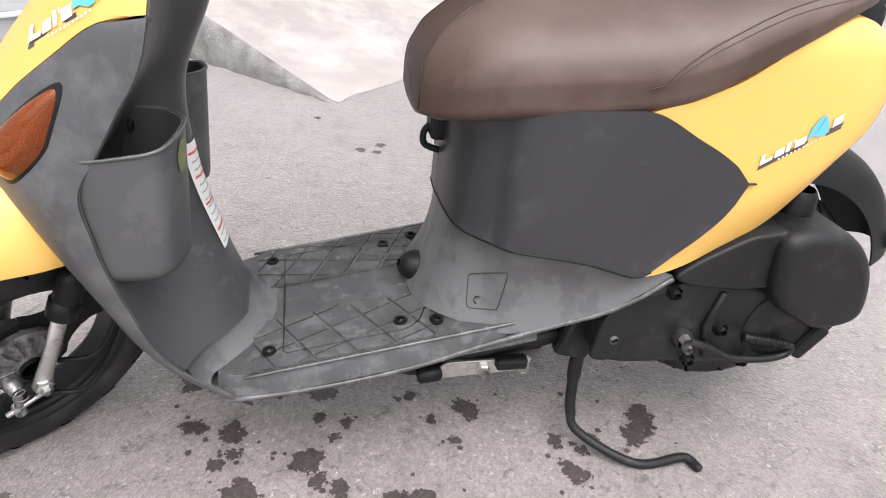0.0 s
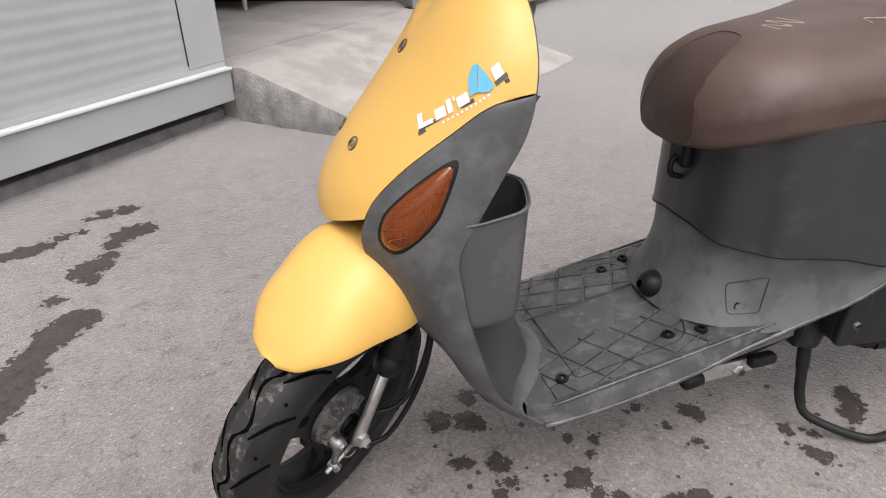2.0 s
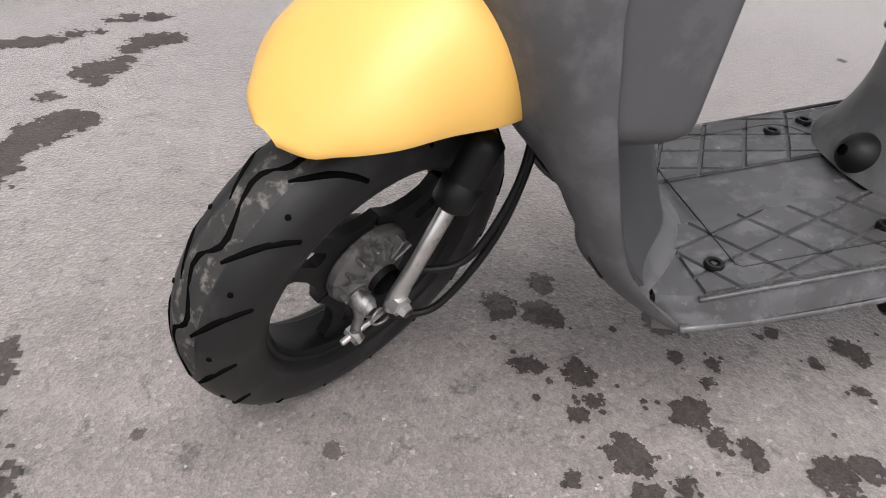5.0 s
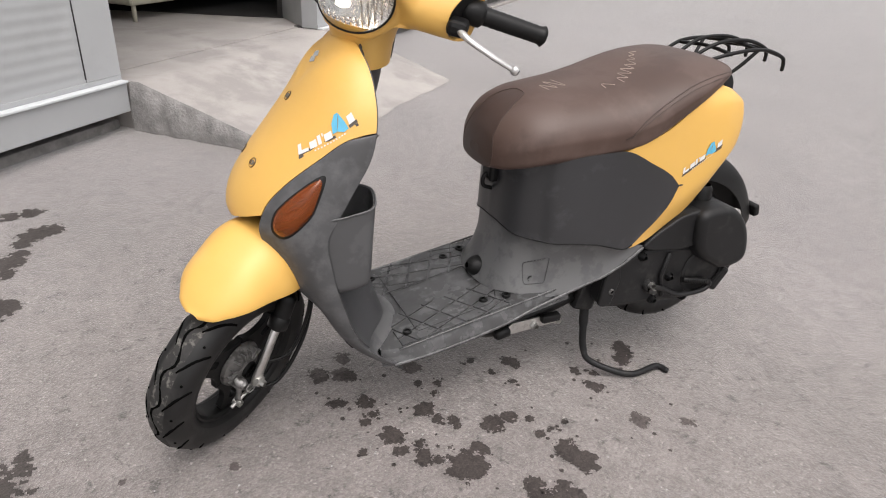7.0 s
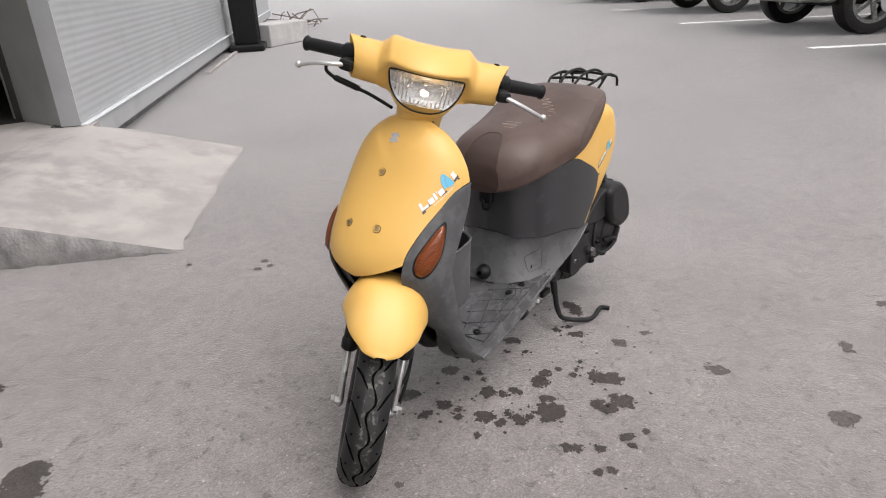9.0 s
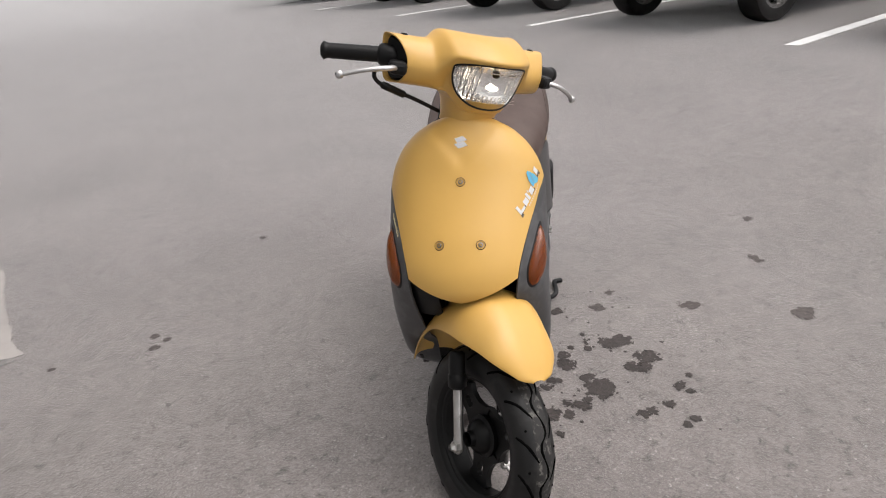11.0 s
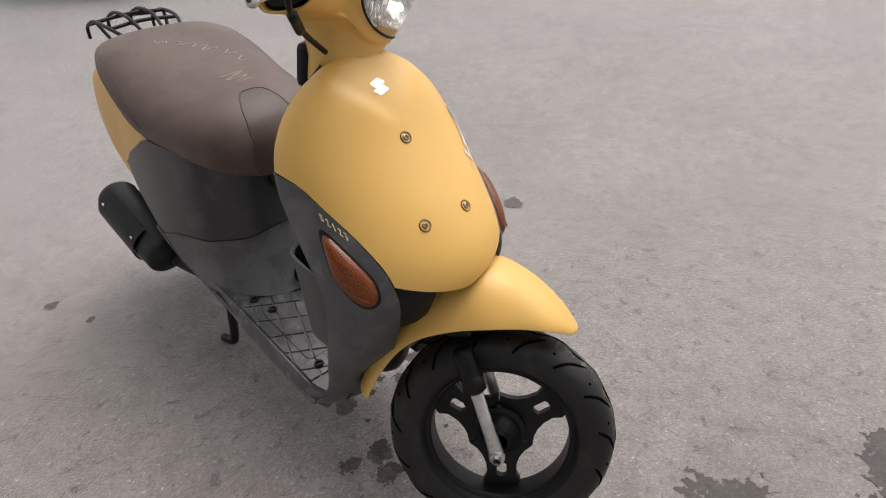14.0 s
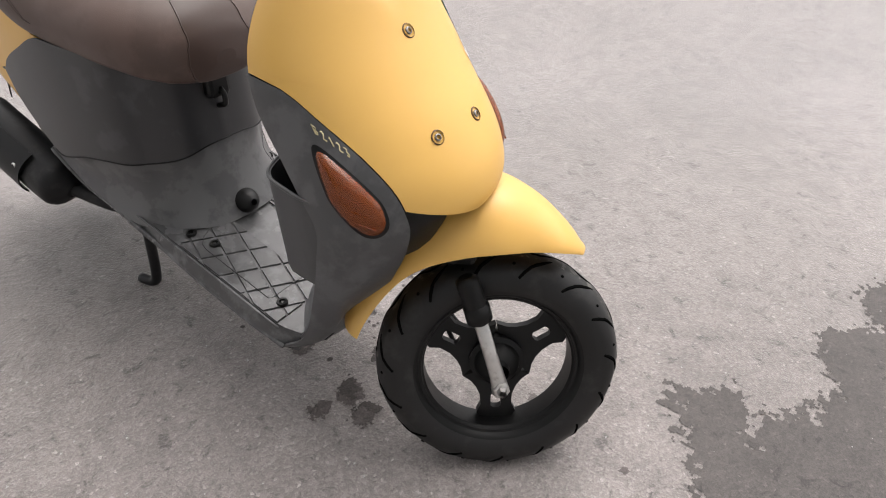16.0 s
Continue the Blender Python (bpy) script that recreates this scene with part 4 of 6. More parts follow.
# hatch outline in the floor: a dark line paints the shade of its groove
hatch = [(-0.006, 0.076), (-0.022, 0.112), (-0.036, 0.125), (-0.05, 0.129), (-0.212, 0.129), (-0.217, 0.124), (-0.217, -0.124), (-0.212, -0.129), (-0.05, -0.129), (-0.036, -0.125), (-0.022, -0.112), (-0.006, -0.076)]
part("hatch_groove", tube([(x, y, floor_z(x) + 0.0032) for x, y in hatch], 0.0012, 5), M_ENGINE, fl, "dark line painting the shaded groove round the floor hatch")

# -- rear body --
PLAN = spline([(0, 0.012, 0.0), (1, 0.017, 0.05), (2, 0.032, 0.086), (3, 0.064, 0.119), (4, 0.1, 0.149), (5, 0.2, 0.170), (6, 0.3, 0.177), (7, 0.4, 0.174), (8, 0.5, 0.165), (9, 0.564, 0.142), (10, 0.604, 0.085), (11, 0.616, 0.0)])


def plan(s, z, off=0.0):
    k = abs(s) if abs(s) <= 11 else 22 - abs(s)
    sg = math.copysign(1, s) if abs(s) <= 11 else -math.copysign(1, s)
    x, y = PLAN(k)
    x2, y2 = PLAN(min(k + 0.02, 11))
    x1, y1 = PLAN(max(k - 0.02, 0))
    t = Vector((x2 - x1, y2 - y1)).normalized()
    f = 1 + 0.06 * (0.6 - z) / 0.2
    return (x - t.y * off, sg * (y * f + t.x * off), z)


UP_LO = spline([(0.01, 0.422), (0.0135, 0.421), (0.017, 0.417), (0.023, 0.411), (0.035, 0.407), (0.064, 0.405), (0.107, 0.406), (0.18, 0.4), (0.215, 0.391), (0.256, 0.381), (0.305, 0.417), (0.345, 0.452), (0.37, 0.482), (0.378, 0.505), (0.3785, 0.515)], True)
UP_HI = spline([(0.0, 0.585), (0.02, 0.597), (0.12, 0.602), (0.219, 0.609), (0.3, 0.575), (0.35, 0.548), (0.372, 0.53), (0.3785, 0.517)], True)
YE_LO = spline([(0.213, 0.59), (0.23, 0.5), (0.246, 0.4), (0.254, 0.379), (0.31, 0.385), (0.373, 0.402), (0.44, 0.435), (0.49, 0.475), (0.53, 0.52), (0.57, 0.56), (0.62, 0.6)], True)
YE_HI = spline([(0.213, 0.602), (0.331, 0.646), (0.395, 0.687), (0.45, 0.716), (0.5, 0.722), (0.55, 0.708), (0.59, 0.69), (0.62, 0.675)], True)


def side_panel(u, s):
    x = PLAN(abs(s))[0]
    lo, hi = UP_LO(x), UP_HI(x)
    return plan(s, lo + (hi - lo) * u, 0.0045)


sp = part("side_panel", shell(side_panel, lin(0, 1, 16), lin(-6.97, 6.97, 115), 0.004, 1), M_BODY, scooter, "dark grey body panel under the seat")
part("panel_gap", tube([Vector(side_panel(0.0, s)) for s in lin(-5.75, 5.75, 90)], 0.0016, 6), M_BLACK, sp, "dark gap under the body panel")


def tail_bulge(x, u):
    return 0.014 * math.sin(math.pi * min(max(u, 0.0), 1.0)) ** 0.8 * min(1.0, max(0.0, (x - 0.4) / 0.12))


def tail(u, s):
    k = s if s <= 11 else 22 - s
    x = PLAN(k)[0]
    lo, hi = YE_LO(x), YE_HI(x)
    if u <= 1:
        tuck = 0.02 * max(0.0, 1 - u / 0.26) ** 1.3 * min(1.0, max(0.0, (x - 0.28) / 0.1))
        shoulder = 0.016 * max(0.0, (u - 0.86) / 0.14) ** 2 * min(1.0, max(0.0, (x - 0.4) / 0.08))
        return plan(s, lo + (hi - lo) * u, tail_bulge(x, u) - tuck - shoulder)
    q = Vector(plan(s, hi + 0.006 * min(1, (u - 1) * 8), -0.016 * min(1.0, max(0.0, (x - 0.4) / 0.08))))
    c = Vector((0.42, 0, q.z))
    return q.lerp(c, (u - 1) * 1.4)


tl = part("tail_panel", shell(tail, lin(0, 1, 22) + [1.02, 1.06, 1.15, 1.3], lin(5.12, 16.88, 97), 0.004, 1), M_YELLOW, scooter, "yellow tail panel")
for side in SIDES:
    def tail_side(u, s, side=side):
        q = tail(u, s)
        return (q[0], side * q[1], q[2])

    def by_place(x, z, side=side):
        lo_, hi_ = 5.2, 11.0
        for _ in range(30):
            md = (lo_ + hi_) / 2
            if PLAN(md)[0] < x:
                lo_ = md
            else:
                hi_ = md
        x = PLAN(lo_)[0]
        q = plan(lo_, z, tail_bulge(x, (z - YE_LO(x)) / (YE_HI(x) - YE_LO(x))))
        return (q[0], side * q[1], q[2])
    if side < 0:
        decal(by_place, (0.394, 0.535), (0.097, 0.057), (-0.007, 0.03), tl)
part("inner_frame", bm_from([[Vector(plan(s, (UP_LO(x) if x < 0.386 else YE_LO(x)) + 0.02 + t * 0.13)) * 1.0 - Vector(((x - 0.3) * 0.08, y * 0.08, 0)) for s in lin(-11, 10.8, 80) for x, y in [(PLAN(abs(s))[0], plan(s, 0.5)[1])]] for t in (0, 0.5, 1)], loop=True, caps=True), M_BLACK, scooter, "black inner frame")

SKIRT = spline([(0, -0.03, 0.0), (1, -0.022, 0.062), (2, 0.002, 0.105), (3, 0.045, 0.14), (4, 0.1, 0.167), (5, 0.2, 0.178), (5.8, 0.318, 0.182)])
SKIRT_Z = spline([(-0.031, 0.264), (0.0, 0.27), (0.04, 0.272), (0.1, 0.272), (0.177, 0.297), (0.228, 0.312), (0.27, 0.333), (0.318, 0.371)])
EDGE_Z = spline([(-0.29, 0.186), (-0.27, 0.187), (-0.142, 0.202), (-0.022, 0.228), (0.08, 0.262), (0.177, 0.295), (0.228, 0.311), (0.27, 0.333), (0.318, 0.37)])


def skirt(u, s):
    k = abs(s)
    x, y = PLAN(k)
    z = UP_LO(x)
    q = Vector(plan(s, z, -0.001))
    bx, by = SKIRT(k)
    b = Vector((bx, math.copysign(by, s), SKIRT_Z(bx)))
    e = u**2.1
    return (q.x + (b.x - q.x) * e, q.y + (b.y - q.y) * e - math.copysign(0.012 * math.sin(math.pi * u) * min(1, k / 3), s), q.z + (b.z - q.z) * u + 0.004)


sk = part("body_skirt", shell(skirt, lin(0, 1, 18), lin(-5.8, 5.8, 93), 0.008, -1), M_SKIRT, scooter, "dusty dark grey lower body skirt")
for side in SIDES:
    if side < 0:
      rim = [(s, u) for s, u in rounded([(2.6, 0.52), (3.85, 0.33), (3.7, 0.78), (2.8, 0.86)], 0.1, 4)]
      part("access_cover", stroke(lambda s, u: skirt(u, s * side), [*rim, rim[0]], 0.0008, 0.0003), M_BODY, sk, "outlined access cover")
      p = lift(lambda s, u: skirt(u, s * side), 3.05, 0.75, 0.001)
      part("screw", moved(lathe([(0, 0.002), (0.005, 0.0015), (0.006, -0.002), (0, -0.002)], 14), Matrix.Translation(p)), M_BLACK, sk, "small black screw")
    edge = [Vector((x, side * (0.1655 + 0.015 * max(0, (x - 0.05) / 0.23)), EDGE_Z(x) + 0.001)) for x in lin(-0.282, 0.318, 30)]
    part("edge_bead", tube(edge, 0.0042, 8), M_FLOORBOARD, fl, "rounded lower edge of the floorboard")
    ridge = [Vector((x, side * 0.1605, floor_z(x) + 0.0002)) for x in lin(-0.27, 0.13, 20)] + [Vector((0.2, side * 0.164, 0.3125)), Vector((0.26, side * 0.17, 0.341))]
    part("edge_ridge", tube(ridge, 0.0026, 8), M_FLOORBOARD, fl, "raised worn rim of the floorboard")
    low = [[p + Vector((0, 0, 0)), p + Vector((0, -side * 0.06, -0.012))] for p in edge]
    part("under_flap", bm_from(low), M_GREY, fl)
part("lock_boss", box(0.03, 0.045, 0.05, (0.006, 0, 0.532), 0.008), M_BLACK, scooter, "black seat lock at the nose of the body")
part("helmet_hook", tube(path([(0.0, 0.0, 0.528), (-0.014, 0.0, 0.516), (-0.013, 0.0, 0.496), (0.008, 0.0, 0.486)]), 0.005, 8), M_BLACK, scooter, "black helmet hook")
part("lock_plate", box(0.02, 0.03, 0.006, (-0.022, -0.01, 0.558), 0.002), M_STEEL, scooter, "bright lock plate")
part("fuel_plug", moved(lathe([(0.026 * math.sin(t), -0.034 * math.cos(t)) for t in lin(0, math.pi, 13)], 28, (0, 0, 0), "X", False), pose(-0.008, 0, 0.288, 0, 14)), M_BLACK, scooter, "round black rubber plug")

# -- seat --
SEAT = spline([(-0.044, 0.02, 0.58, 0.602), (-0.04, 0.05, 0.562, 0.622), (-0.026, 0.088, 0.555, 0.65), (0.004, 0.124, 0.558, 0.68), (0.055, 0.151, 0.567, 0.704), (0.12, 0.166, 0.575, 0.714), (0.2, 0.178, 0.585, 0.723), (0.28, 0.187, 0.605, 0.739), (0.36, 0.184, 0.652, 0.76), (0.44, 0.17, 0.697, 0.774), (0.49, 0.15, 0.72, 0.776), (0.535, 0.118, 0.732, 0.767), (0.566, 0.072, 0.737, 0.756), (0.58, 0.02, 0.74, 0.746)])


def seat_at(x, a):
    w, lo, hi = SEAT(x)
    mid = lo + 0.36 * (hi - lo)
    c, s = math.cos(a), math.sin(a)
    y = w * math.copysign(abs(c) ** (0.72 + 0.14 * min(1.0, max(0.0, (0.2 - x) / 0.15))), c)
    z = mid + (hi - mid) * s**0.85 if s >= 0 else mid - (mid - lo) * abs(s) ** 0.45
    return (x, y * (1 - 0.02 * (s < 0)), z)


NOSE = spline([(0, 0.058), (0.12, 0.052), (0.25, 0.022), (0.35, 0.001), (0.43, -0.012), (0.55, -0.022), (0.75, -0.032), (1.0, -0.035), (1.6, -0.037), (3.2, -0.038)])


def nose_x(a):
    d = abs(a - math.pi / 2)
    return NOSE(min(d, math.tau - d))


def seat_rows(nose, n):
    rows = []
    for i in range(n):
        t = i / (n - 1)
        row = []
        for k in range(96):
            a = math.tau * k / 96 + 0.001
            xb = nose_x(a)
            x = -0.044 + (xb + 0.044) * (1 - math.cos(math.pi / 2 * t)) if nose else xb + 0.001 + (0.577 - xb) * t
            row.append(seat_at(x, a))
        rows.append(row)
    return rows


SEAM = spline([(0.205, 0.615), (0.223, 0.638), (0.24, 0.658), (0.27, 0.682), (0.302, 0.7), (0.369, 0.731), (0.45, 0.751), (0.55, 0.752)])
part("seat_cover", bm_from(seat_rows(False, 48), loop=True, caps=True), M_SEAT, scooter, "worn brown vinyl seat cover")
part("seat_front", bm_from(seat_rows(True, 14), loop=True, caps=True), M_SEAT_SHADED, scooter, "brown front piece of the seat with its shade put into the colour")
part("seat_piping", tube([Vector(seat_at(nose_x(a), a)) for a in lin(-0.3, math.pi + 0.3, 90)], 0.0013, 6), M_STITCH, scooter, "stitched seam")
for side in SIDES:
    for shift in (0.0, 0.007):
        pts = []
        for x, z in zip(lin(0.212, 0.54, 24), [SEAM(x) for x in lin(0.212, 0.54, 24)]):
            _, lo, hi = SEAT(x)
            mid = lo + 0.36 * (hi - lo)
            a = math.asin(min(1.0, max(0.0, (z - shift - mid) / (hi - mid))) ** (1 / 0.85))
            pts.append(Vector(seat_at(x, a if side > 0 else math.pi - a)))
        part("seat_piping", tube(pts, 0.0011 if shift == 0 else 0.0007, 6), M_STITCH, scooter, "stitched seam")
part("seat_base", bm_from([[Vector((x, y * 0.9, z + 0.012)) for x, y, z in row] for row in [[(SX, SY, SZ + dz) for SX, SY, SZ in [seat_at(x, a) for x in lin(0.0, 0.56, 40) for a in (math.pi * 1.12,)] + [seat_at(x, a) for x in lin(0.56, 0.0, 40) for a in (-0.12 * math.pi,)]] for dz in (-0.012, 0.004)]], loop=True, caps=True), M_BLACK, scooter, "black seat base")
for x0, a0, n, dx, da, tall in ((0.105, 0.16, 6, 0.011, -0.012, 0.02), (0.215, 0.36, 3, 0.012, -0.01, 0.014), (0.262, 0.34, 15, 0.0092, -0.034, 0.014)):
    pts = []
    for i in range(n):
        up = (i % 2) * (1 + 0.5 * math.sin(i * 2.7))
        pts.append((x0 + dx * i - tall * 0.5 * up, math.pi / 2 + a0 + da * i - tall * 6 * up))
    pts = [Vector(seat_at(x, a)) + Vector((0, 0, 0.0003)) for x, a in pts]
    part("scribble", tube(path(pts, 5), 0.001, 5), M_CHALK_PALE, scooter, "faint illegible chalk scribble on the seat")

# -- luggage rack --
for y, h in ((0.085, 0.0), (0.03, 0.012)):
    for side in SIDES:
        part("rack_bar", tube(path([(0.50, side * y * 0.8, 0.762), (0.57, side * y, 0.782 + h), (0.66, side * y, 0.786 + h), (0.725, side * y, 0.768 + h), (0.738, side * y, 0.752 + h), (0.739, side * y, 0.735 + h)], 5), 0.0045, 8), M_BLACK, scooter, "bent black rack bar")
for x, z, w in ((0.56, 0.778, 0.085), (0.64, 0.786, 0.088), (0.715, 0.772, 0.085)):
    part("rack_crossbar", tube(path([(x, -w, z), (x + 0.01, 0, z + 0.005), (x, w, z)], 6), 0.0045, 8), M_BLACK, scooter, "black rack crossbar")
for side in SIDES:
    part("rack_stay", tube(path([(0.55, side * 0.05, 0.70), (0.60, side * 0.07, 0.74), (0.64, side * 0.085, 0.784)], 4), 0.0045, 8), M_BLACK, scooter, "black rack stay")


# -- wheels --
def wheel(centre, m, name, label, drum):
    w = new(name)
    w.parent = scooter
    tagged(w, label)
    c = Vector(centre)
    prof = [(0.133, -0.031), (0.141, -0.039), (0.156, -0.0445), (0.174, -0.043), (0.189, -0.034), (0.198, -0.019), (0.2016, 0.0)]
    prof = prof + [(r, -o) for r, o in prof[-2::-1]]
    ty = part("tyre", moved(lathe(prof, 72, c), m), M_RUBBER, w, "black tyre with zigzag centre groove")
    crown = [(0.1979, -0.019), (0.2006, -0.0115), (0.2021, 0.0), (0.2006, 0.0115), (0.1979, 0.019)]
    part("tread_band", moved(lathe(crown, 72, c, closed=False), m), M_TREAD, ty, "worn grey tread")
    n = 15
    shoulder = spline([(0, 0.202), (0.0131, 0.2004), (0.022, 0.1969), (0.034, 0.189), (0.0428, 0.1742)])
    # grooves and holes are sunk tubes, their shade painted near black
    zig = []
    for k in range(n * 8 + 1):
        a, y = math.tau * k / (8 * n), 0.0072 * math.sin(math.pi * k / 4) + 0.0015 * math.sin(math.pi * k / 2)
        zig.append(c + Vector((math.cos(a) * 0.1982, y, math.sin(a) * 0.1982)))
    part("centre_groove", moved(tube(zig, 0.0043, 8), m), M_GROOVE_SHADE, ty, "zigzag groove with its shade painted near black")
    for k in range(n):
        for sd in SIDES:
            a = math.tau * (k + (0.5 if sd > 0 else 0)) / n
            pts = []
            for i in range(7):
                t = i / 6
                y = 0.0135 + 0.0288 * t
                r = shoulder(y) - 0.0027
                b = a - 0.27 * t
                pts.append(c + Vector((math.cos(b) * r, sd * y, math.sin(b) * r)))
            part("side_groove", moved(tube(pts, [0.0026, 0.0031, 0.0033, 0.0033, 0.0032, 0.0031, 0.0026], 8), m), M_GROOVE_SHADE, ty)
            b, y = a + 0.1, 0.031
            r = shoulder(y) - 0.0012
            out = Vector((math.cos(b) * 0.75, sd * 0.66, math.sin(b) * 0.75)).normalized()
            q = c + Vector((math.cos(b) * r, sd * y, math.sin(b) * r))
            part("wear_hole", moved(tube([q - out * 0.002, q + out * 0.0009], 0.0026, 8), m), M_GROOVE_SHADE, ty)
    edge = [(0.1225, -0.012), (0.123, -0.021), (0.1255, -0.023), (0.127, -0.027), (0.1315, -0.0285), (0.134, -0.033), (0.1385, -0.0375), (0.1425, -0.0385), (0.144, -0.036), (0.136, -0.029)]
    rim = lathe(edge + [(0.128, -0.02), (0.126, 0.0), (0.128, 0.02)] + [(r, -o) for r, o in edge[::-1]], 60, c)
    ri = part("rim", moved(rim, m), M_BLACK, w, "black cast rim")
    half = [(0.012, 0), (0.0335, 0.057), (0.045, 0.043), (0.058, 0.034), (0.074, 0.028), (0.094, 0.0265), (0.11, 0.034), (0.123, 0.026), (0.124, 0), (0.1015, 0), (0.101, 0.005), (0.0975, 0.0092), (0.0755, 0.0092), (0.072, 0.005), (0.0715, 0)]
    for k in range(3):
        a = math.radians(-97 + 120 * k)
        arms = []
        for sd in SIDES:
            o = [(r, t * sd) for r, t in half]
            o = o if sd > 0 else o[::-1]
            arms.append(slab([(c.x + r * math.cos(a) - t * math.sin(a), c.z + r * math.sin(a) + t * math.cos(a)) for r, t in o], c.y - 0.015, c.y - 0.002))
        part("spoke", moved(join(*arms), m), M_BLACK, ri, "black cast spoke with a slot")
    hub = part("hub", moved(lathe([(0, -0.05), (0.018, -0.05), (0.02, -0.02), (0.044, -0.016), (0.046, 0.008), (0.038, 0.012), (0.033, 0.024), (0.018, 0.034), (0.016, 0.046), (0, 0.046)], 36, c), m), M_BLACK, w, "black wheel hub")
    if drum:
        dr = part("brake_drum", moved(lathe([(0.012, -0.012), (0.05, -0.012), (0.052, -0.017), (0.05, -0.024), (0.04, -0.032), (0.024, -0.038), (0.016, -0.044), (0, -0.044)], 40, c), m), M_DRUM, w, "dull cast alloy brake drum")
        for k in range(9):
            a = math.radians(30 + 24 * k)
            part("fin", moved(box(0.024, 0.012, 0.004, c + Vector((0.034 * math.cos(a), -0.034, 0.034 * math.sin(a))), 0.001, Matrix.Rotation(-a, 4, "Y")), m), M_ALLOY, dr)
        cam = c + Vector((-0.032, -0.042, -0.006))
        part("brake_arm", moved(join(tube([cam, cam + Vector((0.002, -0.006, -0.03)), cam + Vector((-0.004, -0.008, -0.06))], [0.008, 0.006, 0.006], 8), lathe([(0, -0.024), (0.006, -0.024), (0.011, -0.016), (0.012, 0.0), (0, 0.0)], 12, cam)), m), M_ALLOY, w, "dull brake arm")
        coil = [cam + Vector((0.0085 * math.cos(t), -0.004 - 0.0018 * t, 0.0085 * math.sin(t))) for t in lin(0, math.tau * 3, 36)]
        part("brake_spring", moved(tube(coil, 0.0014, 5), m), M_ALLOY, w, "coiled spring")
        part("cable_end", moved(join(tube([cam + Vector((-0.02, -0.008, -0.062)), cam + Vector((0.04, -0.008, -0.05))], 0.004, 8), lathe([(0, -0.016), (0.008, -0.014), (0.008, 0.004), (0, 0.004)], 8, cam + Vector((-0.004, -0.004, -0.06)))), m), M_STEEL, w, "threaded cable end")
    return w


AXLE_F, AXLE_R = Vector((-0.6004, 0, 0.1956)), Vector((0.575, 0, 0.233))
wheel(AXLE_F, STEER, "front_wheel", "black three-spoke front wheel turned to the left", True)
wheel(AXLE_R, Matrix(), "rear_wheel", "black three-spoke rear wheel", False)


def front(name, bm, mat, owner=None, label=""):
    return part(name, moved(bm, STEER), mat, owner or scooter, label)


def bars(name, bm, mat, owner=None, label=""):
    return part(name, moved(bm, BARS), mat, owner or scooter, label)


# -- front fork --
for side in SIDES:
    fk = front("fork_leg", tube(path([(-0.526, side * 0.066, 0.37), (-0.54, side * 0.067, 0.337), (-0.552, side * 0.067, 0.309)], 4), 0.0178, 16), M_BLACK, label="black upper fork leg")
    front("fork_collar", tube([(-0.5445, side * 0.067, 0.328), (-0.5535, side * 0.067, 0.305)], 0.0205, 16), M_BLACK, fk, "black rubber collar")
    front("slider", tube([(-0.551, side * 0.067, 0.311), (-0.583, side * 0.067, 0.23), (-0.593, side * 0.066, 0.205), (-0.599, side * 0.066, 0.188), (-0.602, side * 0.066, 0.174), (-0.604, side * 0.066, 0.168)], [0.0112, 0.0112, 0.0122, 0.0135, 0.0135, 0.008], 14, 0.7), M_STEEL, fk, "bright steel fork slider")
    front("axle_nut", lathe([(0, side * 0.03), (0.007, side * 0.03), (0.009, side * 0.022), (0.013, side * 0.02), (0.013, side * 0.006), (0, side * 0.006)], 6, (-0.602, side * 0.058, 0.185)), M_STEEL, fk, "axle nut")
front("fork_yoke", box(0.05, 0.11, 0.03, (-0.515, 0, 0.4), 0.01), M_BLACK, label="black fork yoke")
front("brake_cable", tube(path([(-0.593, -0.058, 0.138), (-0.55, -0.085, 0.15), (-0.50, -0.095, 0.24), (-0.472, -0.085, 0.34), (-0.455, -0.06, 0.42), (-0.43, -0.03, 0.5)], 8), 0.0045, 8), M_BLACK, label="black front brake cable")
front("speedometer_cable", tube(path([(-0.58, -0.05, 0.20), (-0.53, -0.088, 0.22), (-0.487, -0.09, 0.30), (-0.463, -0.07, 0.38), (-0.44, -0.04, 0.48)], 8), 0.004, 8), M_BLACK, label="black cable")

# -- front fender: an arch round the wheel --
F_TOP = spline([(63.4, 0.242), (64.9, 0.244), (69.4, 0.254), (75.4, 0.267), (87.4, 0.297), (97.4, 0.319), (111.4, 0.318), (130.4, 0.288), (149.4, 0.269), (165.4, 0.261)])
F_LOW = spline([(63.4, 0.239), (64.9, 0.238), (69.4, 0.238), (75.4, 0.238), (87.4, 0.235), (97.4, 0.235), (111.4, 0.237), (130.4, 0.243), (149.4, 0.239), (165.4, 0.238)])
F_HALF = spline([(63.4, 0.012), (64.9, 0.029), (69.4, 0.0505), (75.4, 0.07), (87.4, 0.086), (97.4, 0.097), (111.4, 0.094), (130.4, 0.083), (149.4, 0.074), (165.4, 0.062)])


def fender(phi, t):
    a = math.radians(phi)
    r = F_LOW(phi) + (F_TOP(phi) - F_LOW(phi)) * (1 - abs(t) ** 2.43) ** 0.7
    y = F_HALF(phi) * math.copysign(abs(t) ** 0.83, t)
    return (AXLE_F.x - r * math.cos(a), y, AXLE_F.z + r * math.sin(a))


